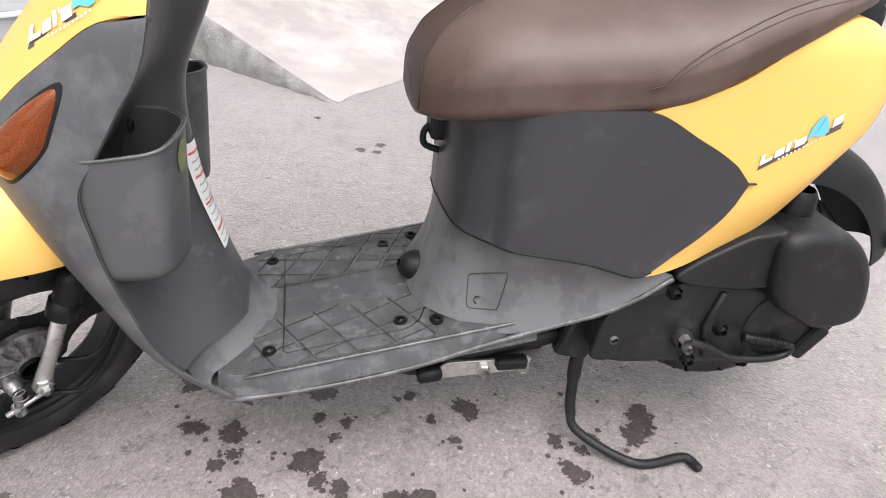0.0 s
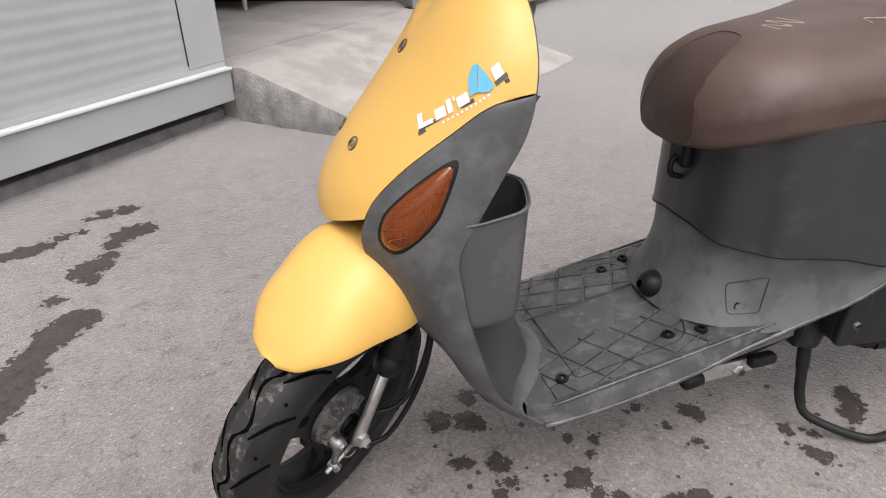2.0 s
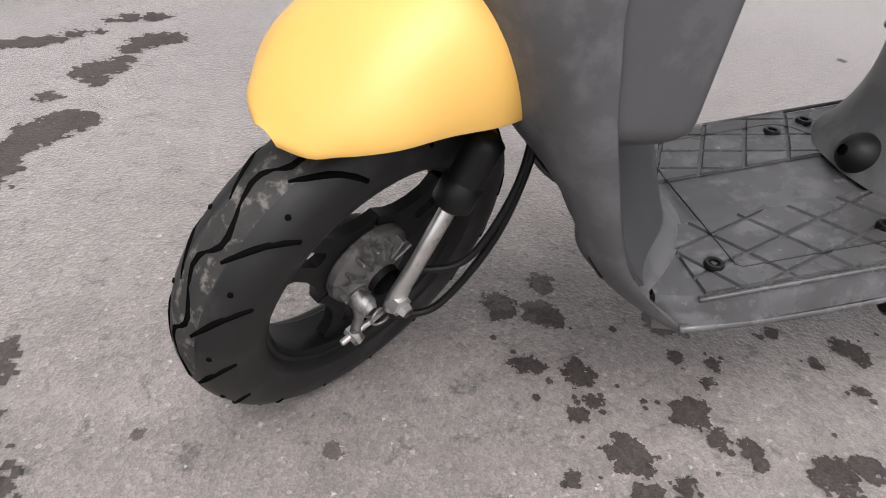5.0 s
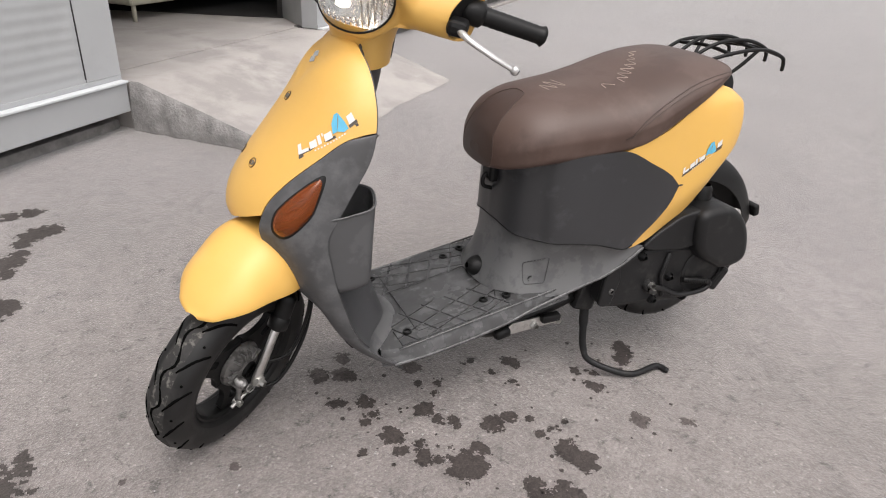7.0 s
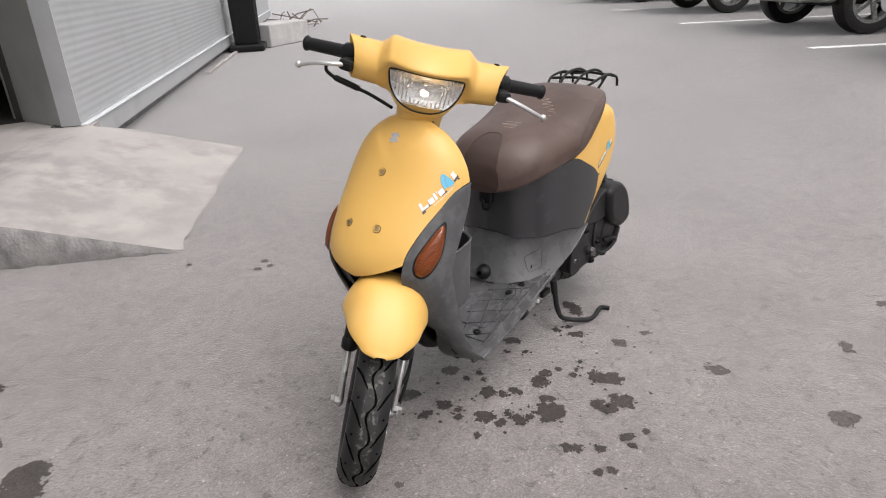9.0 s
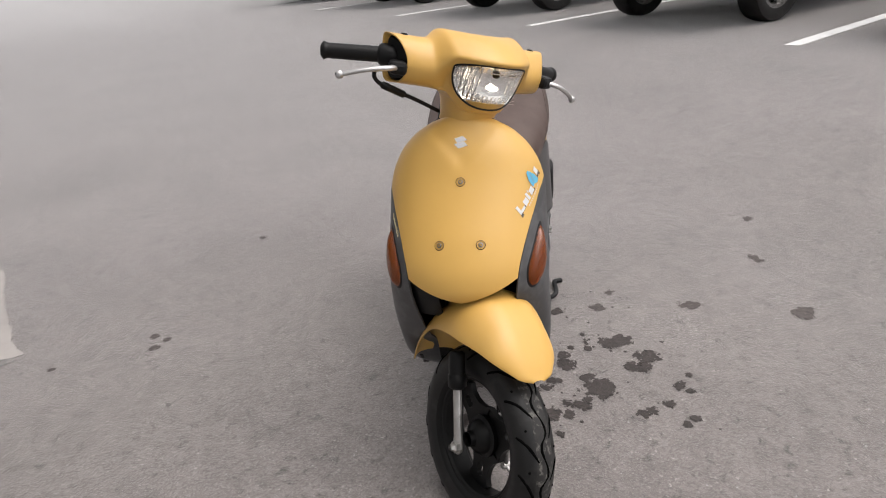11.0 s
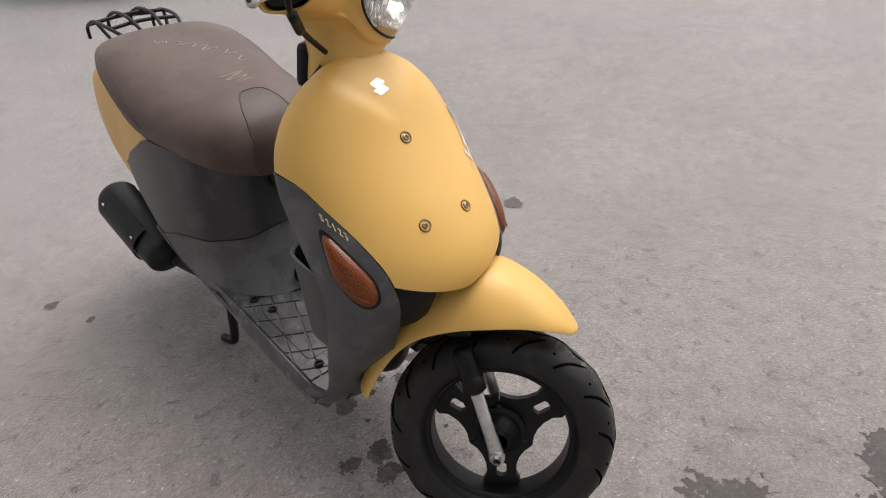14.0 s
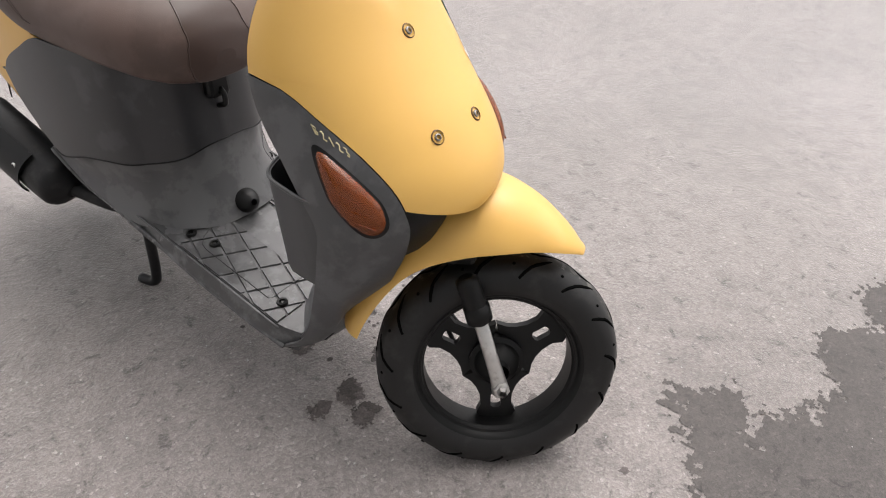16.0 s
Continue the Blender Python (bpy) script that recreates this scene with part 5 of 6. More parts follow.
front("front_fender", shell(fender, [63.4, 63.6, 63.9, 64.3, 64.9, 65.6, 66.4, 67.3, 68.3] + lin(69.4, 165.4, 48), [math.sin(math.pi * k / 48) for k in range(-24, 25)], 0.003, -1), M_YELLOW, label="glossy yellow front fender")

# -- handlebar cover and headlamp --
ARM = 0.193


def cover_ring(y):
    """Control section of the cover at y: brow, lamp face, lip, belly and rounded back; slimmer out on the arms."""
    k = min(1.0, max(0.0, (abs(y) - 0.086) / 0.03))
    k = k * k * (3 - 2 * k)
    f = -0.414 + 6.4 * min(abs(y), 0.085) ** 2
    a = [(f + 0.046, 0.987), (f + 0.016, 0.967), (f - 0.002, 0.953), (f + 0.004, 0.947), (f + 0.009, 0.94), (f + 0.038, 0.866), (f + 0.04, 0.848), (f + 0.05, 0.842), (-0.335, 0.84), (-0.265, 0.843), (-0.222, 0.872), (-0.21, 0.94), (-0.245, 0.982), (max(-0.3, f + 0.108), 0.993), (max(-0.345, f + 0.078), 0.996)]
    b = [(-0.308, 0.964), (-0.32, 0.952), (-0.329, 0.941), (-0.335, 0.93), (-0.338, 0.918), (-0.336, 0.905), (-0.33, 0.892), (-0.318, 0.882), (-0.298, 0.877), (-0.272, 0.873), (-0.262, 0.88), (-0.258, 0.92), (-0.258, 0.968), (-0.273, 0.972), (-0.293, 0.971)]
    low = min(1.0, max(0.0, (abs(y) - 0.052) / 0.036))
    low = low * low * (3 - 2 * low)
    belly = min(1.0, max(0.0, (abs(y) - 0.046) / 0.022))
    ks = [belly if 8 <= i <= 10 else low if 5 <= i <= 7 else k for i in range(15)]
    sweep = 0.25 * max(0.0, abs(y) - 0.1)
    cut = [0.5, 0.75, 0.9, 1.0, 1.0, 1.0, 0.95, 0.85, 0.75, 0.6, 0.4, 0.2, 0.0, 0.0, 0.2]
    end = 0.024 * max(0.0, (abs(y) - 0.14) / (ARM - 0.14))
    return [Vector((p[0] + (q[0] - p[0]) * k + sweep, y - math.copysign(end * c, y), p[1] + (q[1] - p[1]) * w)) for p, q, w, c in zip(a, b, ks, cut)]


def lamp(rho, a, depth=0.0):
    c, s = math.cos(a), math.sin(a)
    y = 0.086 * math.copysign(abs(c) ** 0.8, c) * rho
    z = 0.932 + (0.013 * s if s > 0 else -0.078 * abs(s) ** 0.95) * rho
    return (-0.405 + 6.4 * y * y + 0.36 * (0.94 - z) - 0.012 * (1 - rho**2) + depth * (1 - rho**2), y, z)


def lamp_reach(y, z):
    """How far out of the lamp's middle a place lies, 1 at its rim, and its angle there."""
    lo, hi = 1e-4, 20.0
    dz = z - 0.932
    for _ in range(40):
        r = (lo + hi) / 2
        g = (abs(y) / (0.086 * r)) ** 2.5 + ((dz / (0.013 * r)) ** 2 if dz > 0 else (-dz / (0.078 * r)) ** (2 / 0.95))
        lo, hi = (r, hi) if g > 1 else (lo, r)
    s = dz / (0.013 * r) if dz > 0 else -((-dz / (0.078 * r)) ** (1 / 0.95))
    a = math.asin(max(-1.0, min(1.0, s)))
    return r, a if y >= 0 else math.pi - a


def cover_sheet():
    """A smooth skin over the control sections, open at the arms' ends and round the lamp."""
    half_side = [0.025, 0.05, 0.07, 0.08, 0.087, 0.095, 0.104, 0.113, 0.122, 0.15, 0.175, ARM]
    net = [cover_ring(y) for y in [-y for y in half_side[::-1]] + [0] + half_side]
    net = [[p * 2 - q for p, q in zip(net[0], net[1])]] + net + [[p * 2 - q for p, q in zip(net[-1], net[-2])]]

    def weights(t):
        return ((1 - t) ** 3 / 6, (3 * t**3 - 6 * t * t + 4) / 6, (-3 * t**3 + 3 * t * t + 3 * t + 1) / 6, t**3 / 6)

    def row(i, t):
        w = weights(t)
        ring = [sum((net[i + m][k] * w[m] for m in range(4)), Vector()) for k in range(15)]
        return [sum((ring[(k + m) % 15] * v[m] for m in range(4)), Vector()) for k in range(15) for v in (weights(n / 6) for n in range(6))]

    rows = [row(i, n / 5) for i in range(len(net) - 3) for n in range(5)] + [row(len(net) - 4, 1.0)]

    def lip(ring, size, deep):
        mid = sum(ring, Vector()) / len(ring)
        return [mid + (p - mid) * size - Vector((0, math.copysign(deep, mid.y), 0)) for p in ring]

    rows = [lip(rows[0], 0.92, 0.03), lip(rows[0], 0.93, 0.002)] + rows + [lip(rows[-1], 0.93, 0.002), lip(rows[-1], 0.92, 0.03)]
    bm = bm_from(rows, loop=True)
    inside = {}
    for v in bm.verts:
        if v.co.x < -0.33 and abs(v.co.y) < 0.1 and 0.84 < v.co.z < 0.955:
            r, a = lamp_reach(v.co.y, v.co.z)
            if r < 1.0:
                inside[v] = a
    bmesh.ops.delete(bm, geom=[f for f in bm.faces if all(v in inside for v in f.verts)], context="FACES_ONLY")
    bmesh.ops.delete(bm, geom=[e for e in bm.edges if not e.link_faces], context="EDGES")
    for v in [v for v in bm.verts if not v.link_faces]:
        inside.pop(v, None)
        bm.verts.remove(v)
    for v, a in inside.items():
        if v.is_valid:
            v.co = Vector(lamp(1.0, a)) + Vector((0.002, 0, 0))
    bmesh.ops.recalc_face_normals(bm, faces=bm.faces)
    return bm, rows[2], rows[-3], lip


sheet, end_left, end_right, lip = cover_sheet()
HOLE_Z = max(v.co.z for v in sheet.verts if abs(v.co.x + 0.264) < 0.006 and abs(v.co.y - 0.159) < 0.006)
cover = bars("handlebar_cover", sheet, M_YELLOW, label="glossy yellow handlebar cover")
for ring in (end_left, end_right):
    bars("switch_block", bm_from([lip(ring, 0.9, 0.05), lip(ring, 0.9, 0.012), lip(ring, 0.8, 0.006)], loop=True, caps=True), M_BLACK, cover, "black switch block in the cover's end")
neck = []
for z, xc, hx, hy in ((0.785, -0.298, 0.056, 0.054), (0.82, -0.298, 0.054, 0.054), (0.845, -0.3, 0.062, 0.057), (0.87, -0.3, 0.075, 0.062)):
    neck.append([(xc + hx * math.copysign(abs(math.cos(a)) ** 0.8, math.cos(a)), hy * math.copysign(abs(math.sin(a)) ** 0.8, math.sin(a)), z) for a in (math.tau * k / 32 for k in range(32))])
bars("cover_neck", bm_from(neck, loop=True, caps=True), M_YELLOW, cover, "yellow neck of the cover")
bars("neck_back", box(0.03, 0.07, 0.07, (-0.243, 0, 0.806), 0.012), M_BLACK, cover, "black rear of the neck")
bars("vent_slot", box(0.006, 0.008, 0.012, (-0.351, 0.003, 0.832), 0.002), M_BLACK, cover)


def lamp_disc(scale, depth, back):
    rows = [[Vector(lamp(scale * r, math.tau * k / 48, depth)) + Vector((back, 0, 0)) for k in range(48)] for r in lin(0.08, 1, 12)]
    return bm_from(rows, loop=True, caps=False)


hl = bars("headlamp", lamp_disc(0.98, 0.036, 0.006), M_CHROME, cover, "lit headlamp with a bright reflector")
bars("bulb", lathe([(0, 0.009), (0.004, 0.007), (0.0065, 0), (0.004, -0.007), (0, -0.009)], 16, (-0.37, 0, 0.905)), M_BULB, hl, "glowing bulb")
for k in range(17):
    y = -0.072 + 0.009 * k
    zt = 0.936
    zb = 0.93 - 0.068 * (1 - (abs(y) / 0.086) ** 2) ** 0.6
    zt = zt if abs(y) > 0.03 else zb + 0.022
    bars("reflector_flute", tube([(-0.392 + 6.4 * y * y + 0.36 * (0.94 - z), y, z) for z in lin(zt, zb, 5)], 0.0016, 5), M_CHROME, hl)
gl = bars("lens", lamp_disc(1.0, 0.0, 0.0), M_GLASS, hl, "clear headlamp glass")
gl.visible_shadow = False
bars("lamp_gasket", tube([Vector(lamp(1.0, math.tau * k / 60)) for k in range(61)], 0.0021, 6), M_BLACK, hl, "black gasket")
bars("lamp_scribble", tube(path([(-0.394, -0.04, 0.915), (-0.397, -0.036, 0.926), (-0.398, -0.03, 0.913), (-0.402, -0.022, 0.924), (-0.403, -0.02, 0.912), (-0.404, -0.012, 0.915)], 3), 0.0008, 5), M_WHITE, hl, "illegible mark on the glass")
for side in SIDES:
    bars("cap_hole", lathe([(0, 0.002), (0.006, 0.002), (0.0075, 0.0), (0.0075, -0.01), (0, -0.01)], 16, (-0.264, side * 0.159, HOLE_Z), "Z"), M_BLACK, cover, "dark screw hole")
    a, b = Vector((-0.258, side * 0.165, 0.928)), Vector((-0.188, side * 0.295, 0.914))
    pts, rad = [], []
    for i in range(25):
        t = i / 24
        pts.append(a.lerp(b, t))
        rad.append(0.0188 if t > 0.965 else 0.0158 - 0.0008 * t + (0.0007 if i % 2 else 0))
    gp = bars("grip", tube(pts, rad, 18), M_BLACK, label="ribbed black rubber grip")
    bars("grip_collar", tube([a.lerp(b, 0.0), a.lerp(b, 0.04), a.lerp(b, 0.22), a.lerp(b, 0.25)], [0.02, 0.0225, 0.0225, 0.019], 18), M_BLACK, gp, "black switch housing")
    pr = bars("lever_perch", box(0.042, 0.036, 0.027, (-0.3, side * 0.182, 0.911), 0.009, pose(0, 0, 0, 0, 0, side * -20)), M_BLACK, label="black lever perch")
    up = 0.009 if side > 0 else 0.0
    pts = path([(-0.308, side * 0.188, 0.911), (-0.322, side * 0.215, 0.907 + up * 0.4), (-0.311, side * 0.255, 0.893 + up), (-0.287, side * 0.294, 0.876 + up)], 6)
    lv = bars("brake_lever", tube(pts, [0.006 - 0.0018 * i / (len(pts) - 1) for i in range(len(pts))], 10, 1.3), M_LEVER, label="brushed alloy brake lever")
    bars("lever_ball", lathe([(0.0086 * math.sin(t), -0.0086 * math.cos(t)) for t in lin(0, math.pi, 9)], 16, (-0.286, side * 0.296, 0.876 + up), "Y", False), M_LEVER, lv, "ball end")
    if side < 0:
        continue
    cb = bars("lever_cable", tube(path([(-0.302, side * 0.232, 0.903), (-0.3, side * 0.226, 0.884), (-0.293, side * 0.19, 0.866), (-0.285, side * 0.13, 0.85), (-0.29, side * 0.066, 0.828)], 6), 0.0042, 8), M_BLACK, label="black brake cable")
    bars("cable_boot", tube(path([(-0.297, side * 0.208, 0.874), (-0.285, side * 0.152, 0.856)], 4), 0.0075, 8), M_BLACK, cb, "rubber cable boot")

# -- engine and drive on the left --
drive = part("drive_case", slab(rounded([(0.235, 0.215), (0.232, 0.30), (0.27, 0.335), (0.36, 0.352), (0.52, 0.335), (0.63, 0.30), (0.645, 0.235), (0.6, 0.19), (0.5, 0.182), (0.38, 0.196), (0.29, 0.2)], 0.03), -0.165, -0.06, "XZ", 0.012), M_ENGINE, scooter, "dusty black drive case")
part("case_front", slab(rounded([(0.228, 0.22), (0.236, 0.30), (0.272, 0.33), (0.285, 0.29), (0.265, 0.215)], 0.015), -0.172, -0.16, "XZ", 0.004), M_ENGINE, drive)
part("clutch_boss", lathe([(0, -0.005), (0.06, -0.004), (0.068, -0.001), (0.07, 0.01), (0, 0.01)], 40, (0.55, -0.166, 0.262)), M_ENGINE, drive, "round clutch cover")
part("case_rib", tube([(0.43, -0.166, 0.21), (0.41, -0.168, 0.27), (0.425, -0.166, 0.33)], 0.006, 8), M_ENGINE, drive)
for x, z in ((0.26, 0.258), (0.44, 0.262), (0.40, 0.205), (0.5, 0.195), (0.34, 0.335), (0.6, 0.3)):
    part("case_bolt", join(lathe([(0, -0.012), (0.006, -0.012), (0.0075, -0.008), (0.0075, 0.004), (0, 0.004)], 12, (x, -0.166, z)), lathe([(0, -0.005), (0.011, -0.005), (0.012, 0.004), (0, 0.004)], 14, (x, -0.166, z))), M_ALLOY if x in (0.26,) else M_ENGINE, drive)
kick = part("kick_lever", join(lathe([(0, -0.014), (0.012, -0.014), (0.016, -0.008), (0.016, 0.01), (0, 0.01)], 18, (0.376, -0.168, 0.25)), tube(path([(0.382, -0.176, 0.25), (0.42, -0.177, 0.236), (0.467, -0.179, 0.212), (0.53, -0.18, 0.206), (0.565, -0.18, 0.212), (0.572, -0.18, 0.226), (0.562, -0.18, 0.234)], 5), 0.0065, 10)), M_ENGINE, scooter, "black kick start lever")
part("kick_bolt", lathe([(0, -0.024), (0.008, -0.024), (0.009, -0.012), (0, -0.012)], 6, (0.372, -0.168, 0.258)), M_STEEL, kick, "bright bolt")
part("kick_bolt", lathe([(0, -0.022), (0.007, -0.022), (0.008, -0.01), (0, -0.01)], 6, (0.381, -0.168, 0.24)), M_STEEL, kick, "bright bolt")
coil = [(0.481 + 0.075 * t, -0.18 + 0.0075 * math.cos(t * 75), 0.252 - 0.019 * t + 0.0075 * math.sin(t * 75)) for t in lin(0, 1, 90)]
part("kick_pedal", join(tube([(0.478, -0.18, 0.253), (0.562, -0.18, 0.232)], 0.0078, 10), tube(coil, 0.002, 5)), M_BLACK, kick, "ridged rubber kick pedal")
part("air_cleaner", slab(rounded([(0.322, 0.368), (0.36, 0.395), (0.43, 0.432), (0.5, 0.44), (0.52, 0.39), (0.5, 0.345), (0.445, 0.339), (0.35, 0.353)], 0.015), -0.178, -0.07, "XZ", 0.014, 3), M_ENGINE, scooter, "black air cleaner box over the drive case")
part("air_cleaner_lid", slab(rounded([(0.468, 0.43), (0.5, 0.446), (0.569, 0.446), (0.62, 0.41), (0.652, 0.36), (0.666, 0.296), (0.64, 0.272), (0.585, 0.267), (0.548, 0.29), (0.506, 0.31), (0.478, 0.35)], 0.03), -0.2, -0.08, "XZ", 0.03, 5), M_ENGINE, scooter, "bulging rear box of the air cleaner")
part("intake_boss", lathe([(0, 0.02), (0.02, 0.018), (0.026, 0.008), (0.028, -0.02), (0, -0.02)], 20, (0.53, -0.12, 0.462), "Z"), M_BLACK, scooter, "black intake cap")
part("air_duct", tube(path([(0.6, -0.12, 0.30), (0.66, -0.13, 0.27), (0.64, -0.13, 0.22), (0.6, -0.13, 0.21)], 5), [0.03 - 0.0006 * i for i in range(16)], 12), M_ENGINE, scooter, "black air duct")
part("mud_flap", box(0.03, 0.05, 0.07, (0.615, -0.15, 0.225), 0.008, pose(0, 0, 0, 0, 35)), M_BLACK, scooter, "black rubber flap")
part("crankcase", slab(rounded([(0.2, 0.2), (0.19, 0.32), (0.3, 0.39), (0.45, 0.38), (0.5, 0.28), (0.42, 0.2)], 0.04), -0.1, 0.1, "XZ", 0.015), M_ENGINE, scooter, "black engine block")
part("cylinder_hood", box(0.16, 0.2, 0.12, (0.16, 0.03, 0.29), 0.03), M_ENGINE, scooter, "black fan hood")
part("shock_absorber", tube([(0.56, -0.075, 0.30), (0.5, -0.07, 0.52)], 0.022, 12), M_BLACK, scooter, "black rear shock absorber")
mf = part("muffler", tube(path([(0.37, 0.16, 0.245), (0.42, 0.166, 0.262), (0.52, 0.17, 0.296), (0.62, 0.174, 0.33), (0.66, 0.174, 0.343)], 6), [0.028, 0.042, 0.05] + [0.054] * 18 + [0.052, 0.048, 0.042, 0.034], 24), M_ENGINE, scooter, "black exhaust muffler")
part("heat_shield", shell(lambda u, a: tuple(Vector((0.44, 0.167, 0.269)).lerp(Vector((0.62, 0.174, 0.33)), u) + Vector((-0.33 * math.sin(a), math.cos(a), 0.94 * math.sin(a))) * 0.059), lin(0, 1, 10), lin(-0.7, 1.2, 14), 0.003, 1), M_BLACK, mf, "black heat shield")
for u in (0.1, 0.9):
    p = Vector((0.44, 0.167, 0.269)).lerp(Vector((0.62, 0.174, 0.33)), u) + Vector((-0.33 * math.sin(0.5), math.cos(0.5), 0.94 * math.sin(0.5))) * 0.061
    part("shield_screw", lathe([(0, 0.003), (0.005, 0.002), (0.006, -0.002), (0, -0.002)], 12, p), M_STEEL, mf, "bright screw")
part("exhaust_pipe", tube(path([(0.18, 0.05, 0.25), (0.21, 0.085, 0.215), (0.29, 0.12, 0.215), (0.37, 0.158, 0.244)], 6), 0.014, 12), M_ENGINE, scooter, "rusty black exhaust pipe")


def rear_guard(phi, t):
    a = math.radians(phi)
    r = 0.288 - 0.062 * abs(t) ** 3
    return (AXLE_R.x + r * math.cos(a), 0.06 * t, AXLE_R.z + r * math.sin(a))


part("rear_mudguard", shell(rear_guard, lin(16, 100, 26), lin(-1, 1, 15), 0.003, 1), M_BLACK, scooter, "black rear mudguard")
part("reflector_lug", box(0.02, 0.05, 0.035, (0.845, -0.03, 0.335), 0.006, pose(0, 0, 0, 0, -15)), M_BLACK, scooter, "small black lug on the mudguard")

# -- stand and frame below the floor --
stand = part("centre_stand", tube(path([(0.245, -0.085, 0.255), (0.248, -0.1, 0.19), (0.245, -0.114, 0.125), (0.247, -0.125, 0.07), (0.262, -0.145, 0.035), (0.345, -0.2, 0.0105), (0.43, -0.198, 0.0105), (0.446, -0.204, 0.009), (0.453, -0.224, 0.0085)], 6), [0.015] * 6 + [0.0115] * 6 + [0.0092] * 8 + [0.008] * 29, 12), M_ENGINE, scooter, "black tubular centre stand with a long foot tang")
part("stand_leg", tube(path([(0.225, 0.09, 0.255), (0.225, 0.1, 0.15), (0.232, 0.107, 0.05), (0.245, 0.112, 0.018), (0.285, 0.12, 0.0115)], 5), 0.0115, 10), M_ENGINE, stand)
part("stand_axle", tube([(0.232, -0.11, 0.25), (0.232, 0.11, 0.25)], 0.014, 12), M_ENGINE, stand)
part("stand_bracket", box(0.06, 0.03, 0.1, (0.235, -0.115, 0.235), 0.01, pose(0, 0, 0, 0, 15)), M_ENGINE, stand)
fp = part("frame_plate", slab(rounded([(-0.014, 0.168), (0.15, 0.176), (0.155, 0.2), (0.02, 0.2)], 0.008), -0.134, -0.128, "XZ", 0.001), M_STEEL, scooter, "bright steel frame plate")
for x, z in ((0.078, 0.184), (0.14, 0.186)):
    part("plate_bolt", lathe([(0, -0.014), (0.007, -0.014), (0.009, -0.008), (0.011, -0.006), (0.011, 0), (0, 0)], 6, (x, -0.134, z)), M_STEEL, fp, "hexagon bolt")
part("side_rail", tube(path([(-0.30, -0.09, 0.185), (-0.1, -0.1, 0.19), (0.01, -0.1, 0.17), (0.2, -0.1, 0.22)], 6), 0.017, 12), M_BLACK, scooter, "black frame rail")
part("side_rail", tube(path([(-0.30, 0.09, 0.185), (-0.1, 0.1, 0.19), (0.01, 0.1, 0.17), (0.2, 0.1, 0.22)], 6), 0.017, 12), M_BLACK, scooter, "black frame rail")
part("rail_end", tube([(-0.02, -0.13, 0.176), (0.01, -0.13, 0.18)], 0.014, 14), M_BLACK, scooter, "open black tube end")
part("bracket_tab", box(0.05, 0.02, 0.02, (0.12, -0.138, 0.197), 0.005), M_BLACK, scooter, "black bracket")

# ---- wet marks on the asphalt ----
wet_rng = random.Random(11)


def blotch(x, y, r, lift_by, rough=0.5, stretch=1.0, turn=0.0):
    """A ragged flat film of water: small cells kept where a noisy field says wet."""
    cell = 0.0014
    n = int(r * 1.9 / cell)
    sd = wet_rng.uniform(0, 99)
    c, s = math.cos(turn), math.sin(turn)

    def wet(i, j):
        px, py = i * cell, j * cell
        qx, qy = (px * c + py * s) / stretch, (-px * s + py * c) * stretch
        d = math.hypot(qx, qy) / r
        q = Vector((px / r + sd, py / r, 0))
        f = 0.9 * noise.noise(q * 1.3) + 0.55 * noise.noise(q * 3.1) + 0.3 * noise.noise(q * 7) + 0.3 * noise.noise(Vector((px * 260, py * 260, sd)))
        return 0.95 - d**1.6 + rough * f * 1.5 > 0

    bm = bmesh.new()
    got = {}

    def vert(i, j):
        if (i, j) not in got:
            gx, gy = x + i * cell, y + j * cell
            w = 0.45 * cell
            gx, gy = gx + w * noise.noise((gx * 900, gy * 900, 1)), gy + w * noise.noise((gx * 900, gy * 900, 5))
            got[i, j] = bm.verts.new((gx, gy, ground_z(gx, gy) + lift_by))
        return got[i, j]

    for i in range(-n, n):
        for j in range(-n, n):
            if wet(i, j):
                bm.faces.new((vert(i, j), vert(i + 1, j), vert(i + 1, j + 1), vert(i, j + 1)))
    if not bm.faces:
        bm.faces.new((vert(0, 0), vert(1, 0), vert(1, 1), vert(0, 1)))
    return bm


UNDER = [(-0.167, -0.031, 12), (-0.121, -0.048, 11), (-0.145, -0.076, 10), (-0.187, -0.121, 25), (-0.175, -0.163, 13), (-0.142, -0.188, 17), (-0.311, -0.049, 22), (-0.373, -0.03, 18), (-0.305, -0.096, 12), (-0.331, -0.114, 13), (-0.288, -0.176, 26), (-0.243, -0.22, 12), (-0.289, -0.225, 16), (-0.249, -0.26, 23), (-0.223, -0.277, 13), (-0.176, -0.315, 44), (-0.125, -0.283, 20), (-0.364, -0.199, 11), (-0.38, 0.08, 22), (-0.32, 0.06, 22)]
BESIDE = [(0.092, -0.04, 23), (-0.006, 0.005, 12), (0.025, -0.058, 10), (0.057, -0.108, 10), (0.229, -0.127, 13), (0.267, -0.157, 10), (0.241, -0.199, 22), (-0.061, -0.221, 27), (-0.015, -0.218, 20), (0.026, -0.241, 11), (0.096, -0.279, 8), (0.022, -0.292, 13), (0.055, -0.286, 8), (0.051, -0.362, 34), (0.41, -0.09, 28), (0.38, -0.13, 27), (0.3, -0.13, 9)]
NEARBY = [(0.069, -0.401, 29), (-0.069, -0.415, 23), (-0.084, -0.441, 15), (-0.016, -0.463, 32), (-0.065, -0.451, 19), (0.059, -0.517, 6), (-0.278, -0.418, 17), (-0.265, -0.441, 15), (-0.237, -0.492, 15), (-0.157, -0.531, 17), (-0.181, -0.555, 12), (-0.108, -0.564, 10), (-0.318, -0.522, 13), (-0.293, -0.547, 13)]
